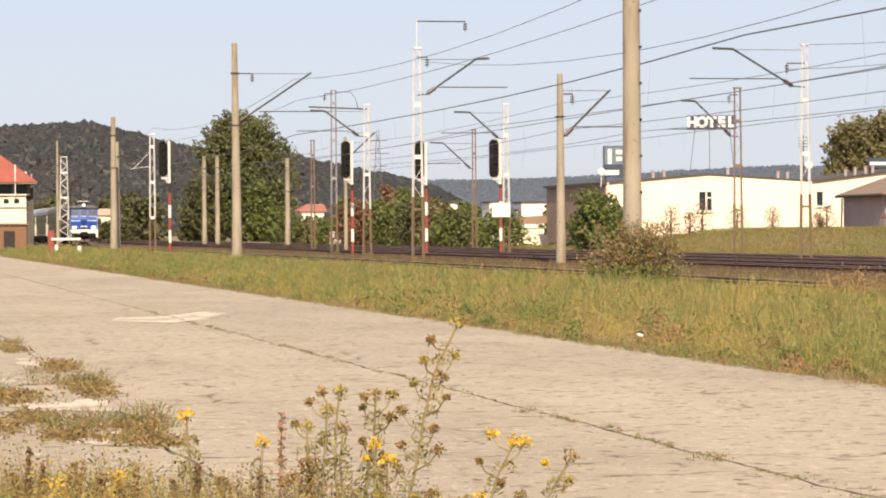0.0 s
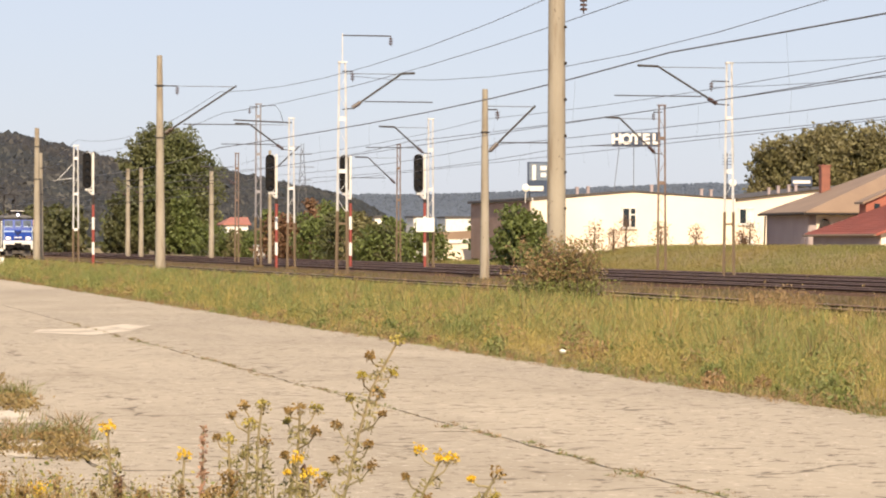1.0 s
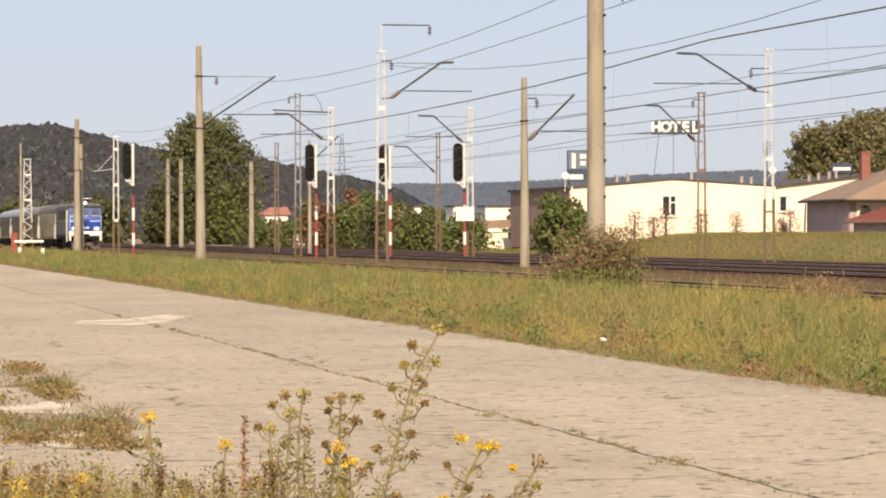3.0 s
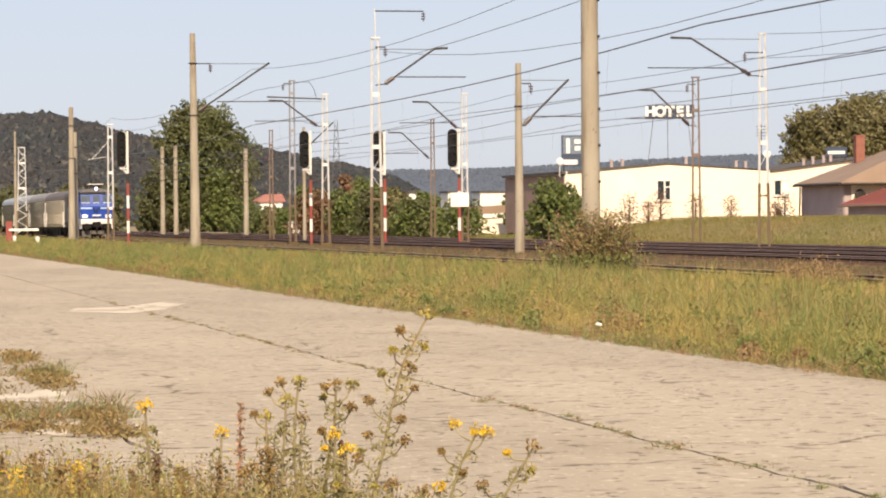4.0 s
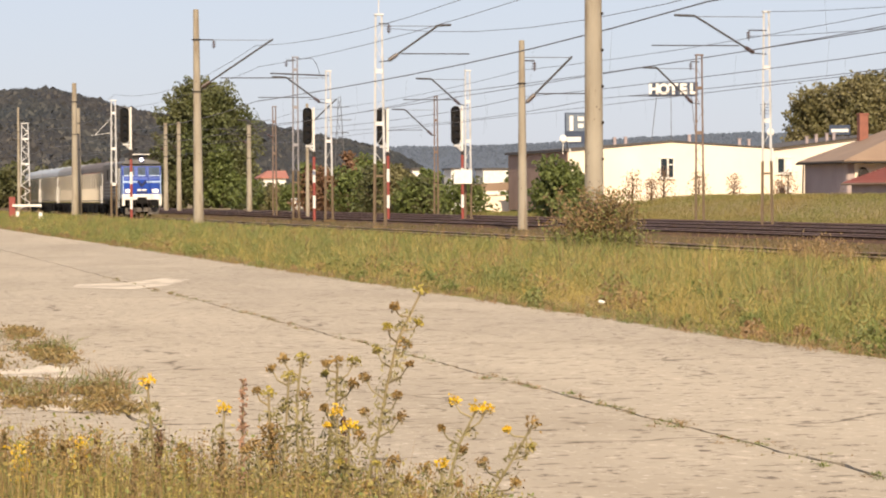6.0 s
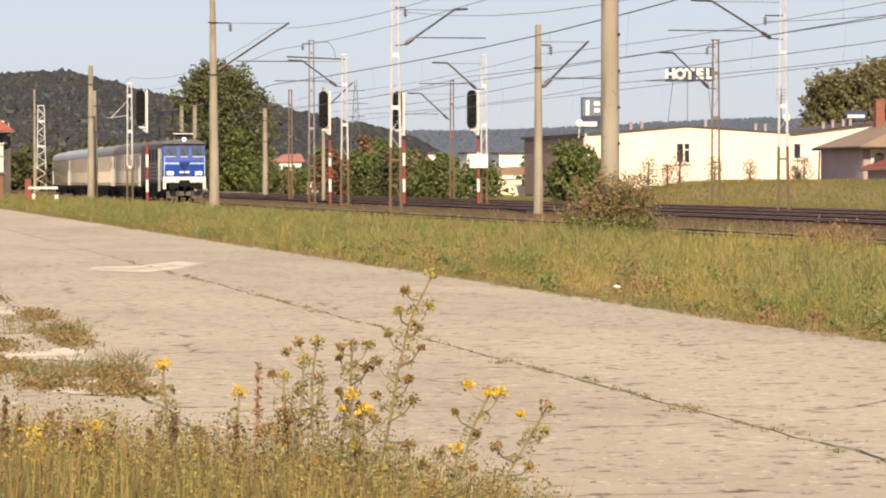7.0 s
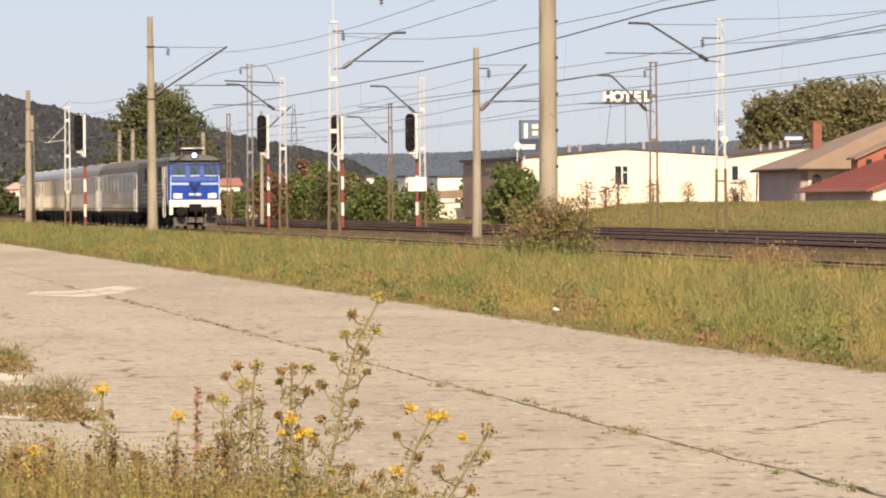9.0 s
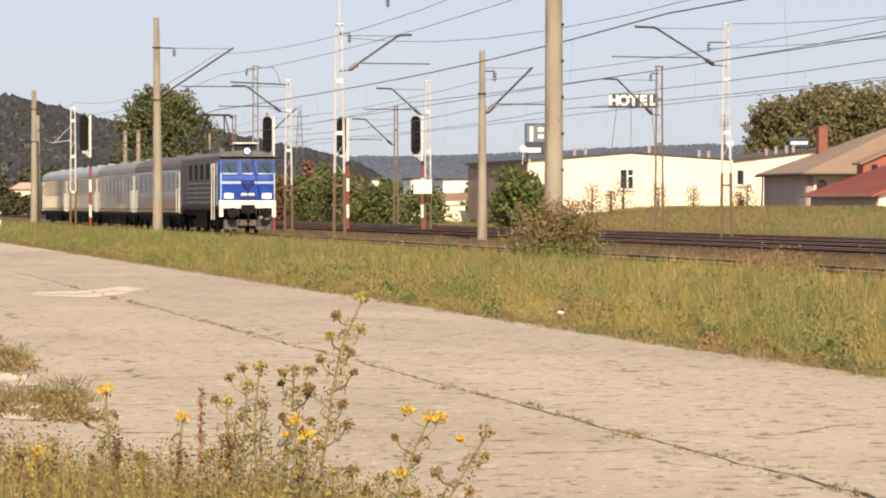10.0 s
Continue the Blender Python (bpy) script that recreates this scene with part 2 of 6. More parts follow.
LEAFRUST = leaf_mat("rusty_leaves", (0.2, 0.09, 0.05), (0.17, 0.12, 0.06), 0.4, 0.2, 0.3)
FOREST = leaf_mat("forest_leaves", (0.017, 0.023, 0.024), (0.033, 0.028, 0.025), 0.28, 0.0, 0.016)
# Blue-grey base carries the aerial haze in front of the far woods.
HILLFAR = mat("hazed_forest", (0.095, 0.118, 0.155), (0.082, 0.103, 0.138), 1.0, 0.02, fine=0.1)
PLANTLEAF = leaf_mat("pale_plant_leaves", (0.25, 0.235, 0.09), (0.33, 0.27, 0.12), 0.35, 0.25, 3)
STEM = leaf_mat("plant_stem", (0.22, 0.2, 0.09), (0.28, 0.2, 0.12), 0.3, 0.1, 2)
YELLOW = leaf_mat("yellow_petal", (0.75, 0.52, 0.03), (0.68, 0.42, 0.02), 0.2, 0.2, 8)
DOCKSEED = leaf_mat("dock_seed", (0.42, 0.27, 0.18), (0.34, 0.19, 0.12), 0.45, 0.15, 6)
MOSS = leaf_mat("dry_moss", (0.25, 0.155, 0.055), (0.15, 0.13, 0.045), 0.4, 0.1, 3)
FADING = leaf_mat("fading_flower", (0.4, 0.32, 0.05), (0.3, 0.25, 0.06), 0.4, 0.1, 8)
WITHER = leaf_mat("withered_flower", (0.22, 0.135, 0.045), (0.3, 0.2, 0.06), 0.4, 0.1, 8)


# ---- mesh tools ----
def box(bm, c, s, turn=None):
    m = Matrix.Translation(c) @ (turn or Matrix()) @ Matrix.Diagonal((*s, 1))
    return bmesh.ops.create_cube(bm, size=1, matrix=m)["verts"]


def tube(bm, a, b, r, r2=None, n=8):
    a, b = Vector(a), Vector(b)
    m = Matrix.Translation((a + b) / 2) @ (b - a).to_track_quat("Z", "Y").to_matrix().to_4x4()
    bmesh.ops.create_cone(bm, cap_ends=True, segments=n, radius1=r, radius2=r if r2 is None else r2, depth=(b - a).length, matrix=m)


def hose(bm, pts, r0, r1=None, n=5):
    """One unbroken tube along a line of points."""
    pts = [Vector(p) for p in pts]
    r1 = r0 if r1 is None else r1
    rings = []
    for k, p in enumerate(pts):
        d = (pts[min(k + 1, len(pts) - 1)] - pts[max(k - 1, 0)]).normalized()
        q = d.to_track_quat("Z", "Y").to_matrix()
        r = r0 + (r1 - r0) * k / (len(pts) - 1)
        rings.append([bm.verts.new(p + q @ Vector((r * math.cos(i * 2 * math.pi / n), r * math.sin(i * 2 * math.pi / n), 0))) for i in range(n)])
    for a, b in zip(rings, rings[1:]):
        for i in range(n):
            bm.faces.new((a[i], a[(i + 1) % n], b[(i + 1) % n], b[i]))
    bm.faces.new(rings[0][::-1]), bm.faces.new(rings[-1])


def soften(bm, w):
    bmesh.ops.bevel(bm, geom=bm.edges[:], offset=w, segments=1, affect="EDGES", profile=0.5)


def profile(bm, pts, y0, y1):
    """A closed outline in x, z, drawn out along y."""
    a = [bm.verts.new((x, y0, z)) for x, z in pts]
    b = [bm.verts.new((x, y1, z)) for x, z in pts]
    k = len(pts)
    for i in range(k):
        bm.faces.new((a[i], a[(i + 1) % k], b[(i + 1) % k], b[i]))
    bm.faces.new(a[::-1]), bm.faces.new(b)
    bmesh.ops.recalc_face_normals(bm, faces=bm.faces[:])


def mesh_of(name, bm, material):
    me = bpy.data.meshes.new(name)
    bm.to_mesh(me)
    bm.free()
    me.materials.append(material)
    return me


def part(name, bm, material, parent, label=""):
    ob = new(name, mesh_of(name, bm, material))
    ob.parent = parent
    return tagged(ob, label)


def shape(fn, *args, **kw):
    bm = bmesh.new()
    fn(bm, *args, **kw)
    return bm


def thing(name, label, category, at=(0, 0, 0), group="", rz=0, kind=""):
    ob = new(name)
    ob.matrix_basis = pose(*at, 0, 0, rz)
    return tagged(ob, label, category, group, kind)


def raw(name, verts, faces, material):
    me = bpy.data.meshes.new(name)
    me.from_pydata(verts, [], faces)
    me.materials.append(material)
    return new(name, me)


def tris(name, V, material):
    """Mesh of loose triangles from an (n, 3, 3) array."""
    n = len(V)
    me = bpy.data.meshes.new(name)
    me.vertices.add(3 * n), me.loops.add(3 * n), me.polygons.add(n)
    me.vertices.foreach_set("co", V.astype(np.float32).ravel())
    me.loops.foreach_set("vertex_index", np.arange(3 * n, dtype=np.int32))
    me.polygons.foreach_set("loop_start", np.arange(0, 3 * n, 3, dtype=np.int32))
    me.update(calc_edges=True)
    me.materials.append(material)
    return new(name, me)


def leaves(rng, centres, size, slim=0.55):
    """One kite-shaped leaf clump of two triangles at each centre, turned at random."""
    n = len(centres)
    a, b = rng.normal(size=(n, 3)), rng.normal(size=(n, 3))
    a /= np.linalg.norm(a, axis=1)[:, None]
    b -= (a * b).sum(1)[:, None] * a
    b /= np.linalg.norm(b, axis=1)[:, None]
    s = (size * rng.uniform(0.6, 1.4, n))[:, None]
    p, q = centres - a * s, centres + a * s
    l, r = centres + b * s * slim, centres - b * s * slim
    return np.concatenate([np.stack([p, l, q], 1), np.stack([p, q, r], 1)]).reshape(-1, 3, 3)


def blades(rng, x, y, z, h, lean=0.35, wide=0.012):
    """Grass blades: one slim bent triangle pair each."""
    n = len(x)
    t = rng.uniform(0, 2 * math.pi, n)
    base = np.stack([x, y, z], 1)
    side = np.stack([np.cos(t), np.sin(t), 0 * t], 1) * (wide * rng.uniform(0.6, 1.6, n))[:, None]
    off = rng.normal(size=(n, 2)) * lean * h[:, None]
    tip = base + np.stack([off[:, 0], off[:, 1], h], 1)
    mid = base + np.stack([off[:, 0] * 0.35, off[:, 1] * 0.35, h * 0.6], 1)
    return np.concatenate([np.stack([base - side, base + side, mid + side * 0.7], 1), np.stack([mid - side * 0.7, mid + side * 0.7, tip], 1)])


def tussocks(rng, cx, cy, z, h, per, reach=0.5, wide=0.006):
    """Tufts of blades that spread outward from each centre."""
    n = len(cx)
    t = rng.uniform(0, 2 * math.pi, (n, per))
    r = rng.uniform(0, 1, (n, per)) ** 0.7
    hh = h[:, None] * rng.uniform(0.45, 1.1, (n, per)) * (1.1 - 0.4 * r)
    rad = h[:, None] * reach * r
    base = np.stack([cx[:, None] + np.cos(t) * rad * 0.3, cy[:, None] + np.sin(t) * rad * 0.3, np.broadcast_to(np.reshape(z, (-1, 1)), (n, per))], -1).reshape(-1, 3)
    out = np.stack([np.cos(t) * rad, np.sin(t) * rad], -1).reshape(-1, 2)
    hh = hh.ravel()
    w = (np.broadcast_to(np.reshape(wide, (-1, 1)), (n, per)).ravel() * rng.uniform(0.6, 1.5, n * per))[:, None]
    a = rng.uniform(0, 2 * math.pi, n * per)
    side = np.stack([np.cos(a), np.sin(a), 0 * a], 1) * w
    mid = base + np.stack([out[:, 0] * 0.3, out[:, 1] * 0.3, hh * 0.65], 1)
    tip = base + np.stack([out[:, 0], out[:, 1], hh], 1)
    return np.concatenate([np.stack([base - side, base + side, mid + side * 0.7], 1), np.stack([mid - side * 0.7, mid + side * 0.7, tip], 1)])


# ---- ground ----
def bank(x, y):
    """Height of the grassy bank beyond the tracks."""
    k = min(1.0, max(0.0, (x - 55) / 7)) * min(1.0, max(0.0, (250 - y) / 40))
    k = k * k * (3 - 2 * k)
    return 1.35 * k


def build_ground():
    xs = [-3000, -600, -120, -40, -12, 2, 10.2, 10.6, 13, 16, 19, 21, 22.2, 26, 50, 54, 55, 56, 57, 58, 59, 60, 61, 62, 66, 80, 110, 200, 600, 3000]
    ys = [-600, -60, -10, 0, 10, 20, 40, 60, 80, 100, 130, 160, 190, 210, 220, 230, 240, 250, 280, 320, 400, 600, 1200, 4000]
    V = []
    for y in ys:
        for x in xs:
            z = -0.06 if x < 10.3 else -0.03
            if 10.3 < x < 22:
                z += 0.06 * noise.noise((x * 0.3, y * 0.12, 0))
            V.append((x, y, z + bank(x, y)))
    w = len(xs)
    Fc = [(j * w + i, j * w + i + 1, (j + 1) * w + i + 1, (j + 1) * w + i) for j in range(len(ys) - 1) for i in range(w - 1)]
    g = raw("ground", V, Fc, SOIL)
    tagged(g, "dry grassy ground beside the railway yard", "ground", kind="structure")


build_ground()


def build_yard():
    """Old concrete yard: slabs with a broken joint running along it."""
    yard = thing("pavement", "old worn concrete yard paving with weedy joints", "pavement", kind="structure")
    rng = random.Random(4)
    joints = [-22.0, -14.0, -6.5, 2.3, 5.92, 10.2]
    for i in range(5):
        x0, x1 = joints[i] + 0.009, joints[i + 1] - 0.009
        y = -6.0 + rng.uniform(-2, 2)
        while y < 330:
            y1 = min(330, y + rng.uniform(9, 15) * (1 if y < 120 else 3))
            bm = bmesh.new()
            n = max(3, int((y1 - y) / 0.28))
            if y > 120:
                n = 4
            rough_l, rough_r = (0.07, 0.07) if i >= 2 else (0.02, 0.02)
            tilt = rng.uniform(-0.003, 0.003)
            top, bot = [], []
            for k in range(n + 1):
                yy = y + 0.006 + (y1 - y - 0.012) * k / n
                jl = rough_l * (noise.noise((joints[i], yy * 0.5, 3)) + noise.noise((joints[i], yy * 1.9, 5))) + 0.05 * abs(noise.noise((x0, yy * 3, 3)))
                wear = 0.16 if i == 4 else rough_r
                jr = wear * (noise.noise((joints[i + 1], yy * 0.5, 3)) + noise.noise((joints[i + 1], yy * 1.9, 5))) - 0.4 * wear * abs(noise.noise((x1, yy * 4, 8)))
                top.append((bm.verts.new((x0 + jl, yy, tilt)), bm.verts.new(((x0 + x1) / 2, yy, tilt * 0.5)), bm.verts.new((x1 + jr, yy, -tilt))))
                bot.append((bm.verts.new((x0 + jl, yy, -0.14)), bm.verts.new((x1 + jr, yy, -0.14))))
            for k in range(n):
                a, b = top[k], top[k + 1]
                bm.faces.new((a[0], a[1], b[1], b[0])), bm.faces.new((a[1], a[2], b[2], b[1]))
                bm.faces.new((a[2], bot[k][1], bot[k + 1][1], b[2])), bm.faces.new((a[0], b[0], bot[k + 1][0], bot[k][0]))
            bmesh.ops.recalc_face_normals(bm, faces=bm.faces[:])
            part("slab", bm, PAVING, yard)
            y = y1
    bm = bmesh.new()
    pts = [(4.6, 55.0), (5.5, 53.2), (6.4, 55.6), (7.3, 59.6), (6.9, 60.6), (5.8, 57.6), (4.9, 57.0)]
    vs = [bm.verts.new((x, y, 0.005)) for x, y in pts]
    bm.faces.new(vs)
    part("mortar_patch", bm, PATCH, yard, "pale mortar repair patch")
    for cx, cy, rx, ry in ((2.0, 28.2, 0.55, 0.9), (2.15, 23.6, 0.45, 0.8), (1.2, 33.6, 0.5, 1.0), (2.3, 38.0, 0.25, 1.2)):
        bm = bmesh.new()
        vs = []
        for k in range(40):
            a = k * 2 * math.pi / 40
            r = 1 + 0.5 * noise.noise((cx + math.cos(a) * 1.5, cy + math.sin(a) * 1.5, 2)) + 0.35 * noise.noise((cx + math.cos(a) * 5, cy + math.sin(a) * 5, 7))
            vs.append(bm.verts.new((cx + rx * r * math.cos(a), cy + ry * r * math.sin(a), 0.0045)))
        bm.faces.new(vs)
        part("sand_patch", bm, PATCH, yard, "pale drift of sand")


build_yard()

# ---- tracks ----
TRACKS = [24.0, 34.8, 39.0, 43.2, 47.4]
RAIL_TOP = 0.2


def build_tracks():
    bed = bmesh.new()
    profile(bed, [(33.0, -0.1), (33.3, 0.075), (49.6, 0.075), (50.0, -0.1)], -40, 900)
    ob = new("ballast", mesh_of("ballast", bed, BALLAST))
    tagged(ob, "brown stained ballast bed under the tracks", "ballast", kind="structure")
    bed = bmesh.new()
    profile(bed, [(22.0, -0.1), (22.4, 0.02), (32.9, 0.012), (33.2, -0.1)], -40, 900)
    ob = new("ballast", mesh_of("ballast", bed, NEARBED))
    tagged(ob, "sandy weed-grown ballast of the nearest track", "ballast", kind="structure")
    sl = shape(box, (0, 0, 0.0), (2.5, 0.24, 0.12))
    soften(sl, 0.015)
    sleeper_mesh = mesh_of("sleeper", sl, SLEEPER)
    for i, x in enumerate(TRACKS):
        tr = thing("railway_track", "rusty railway track on dark sleepers", "track", (x, 0, 0), "railway tracks", kind="structure")
        for sx in (-0.753, 0.753):
            bm = bmesh.new()
            profile(bm, [(-0.07, 0.05), (0.07, 0.05), (0.07, 0.065), (0.012, 0.085), (0.012, 0.155), (0.036, 0.17), (0.036, 0.192), (-0.036, 0.192), (-0.036, 0.17), (-0.012, 0.155), (-0.012, 0.085), (-0.07, 0.065)], -40, 900)
            bmesh.ops.translate(bm, verts=bm.verts[:], vec=(sx, 0, 0))
            r = part("rail", bm, RAIL, tr)
            part("rail_head", shape(box, (sx, 430, RAIL_TOP - 0.017), (0.078, 940, 0.03)), RAILHEAD, r, "worn rail head with painted highlight")
        for k in range(190 if i == 0 else 130):
            s = new("sleeper", sleeper_mesh)
            s.parent, s.location = tr, (0, 55 + k * 0.62 * (1 if i == 0 else 1.3), 0 if i == 0 else 0.045)


build_tracks()

# ---- masts and overhead line ----
def cantilever(parent, z, reach, rise, side=1, droop=True, knee=0.75, start=0.15):
    """Bracket arm: slanting tube with a flat tip, stay, insulators."""
    s, kx = side, reach * knee
    arm = bmesh.new()
    tube(arm, (start * s, 0, z), (kx * s, 0, z + rise), 0.05, n=6)
    if knee < 1:
        tube(arm, (kx * s, 0, z + rise), (reach * s, 0, z + rise + 0.03), 0.058, n=6)
    tube(arm, (0, 0, z - 0.05), (start * s, 0, z), 0.03, n=5)
    arm = part("bracket_arm", arm, ARMSTEEL, parent)
    stay = bmesh.new()
    tube(stay, (0.1 * s, 0, z + rise * 0.98), (kx * s, 0, z + rise * 0.98), 0.018, n=5)
    part("stay_rod", stay, CABLE, arm)
    ins = bmesh.new()
    d = Vector((kx * s - start * s, 0, rise)).normalized()
    for k in range(5):
        c = Vector((start * s, 0, z)) + d * (0.1 + 0.1 * k)
        tube(ins, c - d * 0.03, c + d * 0.03, 0.11, n=8)
    part("insulator", ins, INSUL, arm)
    if droop:
        reg = bmesh.new()
        tube(reg, (reach * 0.3 * s, 0, z + rise * 0.2), (reach * 1.25 * s, 0, z + rise * 0.2), 0.03, n=5)
        part("registration_arm", reg, ARMSTEEL, arm)


def small_bracket(parent, z, length, side=1):
    bm = bmesh.new()
    tube(bm, (0, 0, z), (length * side, 0, z), 0.035, n=5)
    b = part("side_bracket", bm, ARMSTEEL, parent)
    bm = bmesh.new()
    for k in range(3):
        tube(bm, (length * side, 0, z - 0.1 - 0.12 * k), (length * side, 0, z - 0.16 - 0.12 * k), 0.1, n=8)
    tube(bm, (length * side, 0, z), (length * side, 0, z - 0.5), 0.02, n=5)
    part("insulator", bm, INSUL, b)


def concrete_mast(x, y, h, r0=0.25, r1=0.16, lean=0.0, label="tall weathered concrete catenary mast"):
    ob = thing("catenary_mast", label, "mast", (x, y, 0), "concrete catenary masts")
    bm = shape(tube, (0, 0, -0.3), (lean * h, 0, h), r0, r1, 18)
    part("shaft", bm, CONCRETE_POLE, ob)
    for z in ((h * 0.62, h * 0.86) if r0 > 0.268 else (h * 0.77,)):
        c = lean * z
        part("clamp_band", shape(tube, (c, 0, z), (c, 0, z + 0.055), (r0 + r1) / 2 + 0.03, n=14), DARKSTEEL, ob)
    return ob


def lattice_mast(x, y, h, w0=0.62, w1=0.32, material=None, label="slender pale steel lattice catenary mast"):
    material = material or GALV
    w0, w1 = w0 * 0.78, w1 * 0.82
    ob = thing("lattice_mast", label, "mast", (x, y, 0), "steel lattice masts")
    for s in (-1, 1):
        a, b = Vector((s * w0 / 2, 0, 0.1)), Vector((s * w1 / 2, 0, h))
        m = a.lerp(b, 0.3)
        part("chord", shape(tube, m, b, 0.062, 0.05, 4), material, ob)
        part("chord_foot", shape(tube, a, m, 0.078, 0.075, 4), OLDPAINT, ob, "rust-brown lower chord")
    k, z = 0, 0.9
    while z < h - 0.4:
        w = w0 + (w1 - w0) * z / h
        if k % 3 == 2:
            bm = shape(box, (0, 0, z), (w, 0.06, 0.2 if z > h * 0.3 else 0.1))
        else:
            bm = shape(tube, (-w / 2 * (-1) ** k, 0, z - 0.35), (w / 2 * (-1) ** k, 0, z + 0.35), 0.013, n=4)
        part("batten", bm, material if z > h * 0.3 else OLDPAINT, ob)
        z, k = z + 0.85, k + 1
    part("cap_plate", shape(box, (0, 0, h), (w1 + 0.15, 0.2, 0.08)), material, ob)
    bm = shape(box, (0, 0, 0.03), (w0 + 0.3, 0.6, 0.26))
    soften(bm, 0.04)
    part("footing", bm, NEARBED, ob, "stained concrete footing")
    return ob


def signal(x, y, h, flip=-1):
    """Colour-light signal: banded mast, offset head with five hooded lenses, pale back rail."""
    ob = thing("railway_signal", "colour-light signal, black head on red and white banded mast", "signal", (x, y, 0), "railway signals")
    z, k = 0.0, 0
    top = h - 2.9
    while z < top - 0.05:
        z1 = min(top, z + 0.85)
        part("mast_band", shape(tube, (0, 0, z), (0, 0, z1), 0.1, n=10), DARKSTEEL if z1 > top - 0.1 else (RED if k % 2 == 0 else WHITE), ob)
        z, k = z1, k + 1
    part("upper_mast", shape(tube, (0, 0, top), (0, 0, h), 0.07, n=8), WHITE, ob)
    br = bmesh.new()
    tube(br, (0, 0, top), (flip * 0.38, 0, top + 0.35), 0.09, n=8)
    box(br, (flip * 0.3, 0, top + 0.35), (0.5, 0.3, 0.12))
    part("head_bracket", br, GALV, ob)
    cx, z0, z1 = flip * 0.42, top + 0.45, h
    hd = bmesh.new()
    pts = []
    for i in range(9):
        t = math.pi * i / 8
        pts.append((cx + 0.3 * math.cos(t), z1 - 0.3 + 0.3 * math.sin(t)))
    for i in range(9):
        t = math.pi + math.pi * i / 8
        pts.append((cx + 0.3 * math.cos(t), z0 + 0.3 + 0.3 * math.sin(t)))
    profile(hd, pts, -0.06, 0.1)
    head = part("signal_head", hd, BLACK, ob)
    rim = bmesh.new()
    profile(rim, [(cx + (x - cx) * 1.06 + 0.05, (z0 + z1) / 2 + (z - (z0 + z1) / 2) * 1.04 - 0.03) for x, z in pts], 0.104, 0.13)
    part("backboard", rim, GALV, head, "pale backboard rim")
    step = (z1 - z0 - 0.5) / 4
    for i in range(5):
        zc = z0 + 0.25 + step * i
        part("lens", shape(tube, (cx, -0.09, zc), (cx, -0.06, zc), 0.11, n=12), LENS, head)
        hood = bmesh.new()
        for j in range(7):
            a0, a1 = math.pi * j / 7, math.pi * (j + 1) / 7
            q = [(cx + 0.15 * math.cos(a), yy, zc + 0.15 * math.sin(a)) for a, yy in ((a0, -0.06), (a1, -0.06), (a1, -0.34), (a0, -0.34))]
            hood.faces.new([hood.verts.new(p) for p in q])
        part("hood", hood, BLACK, head)
    return ob


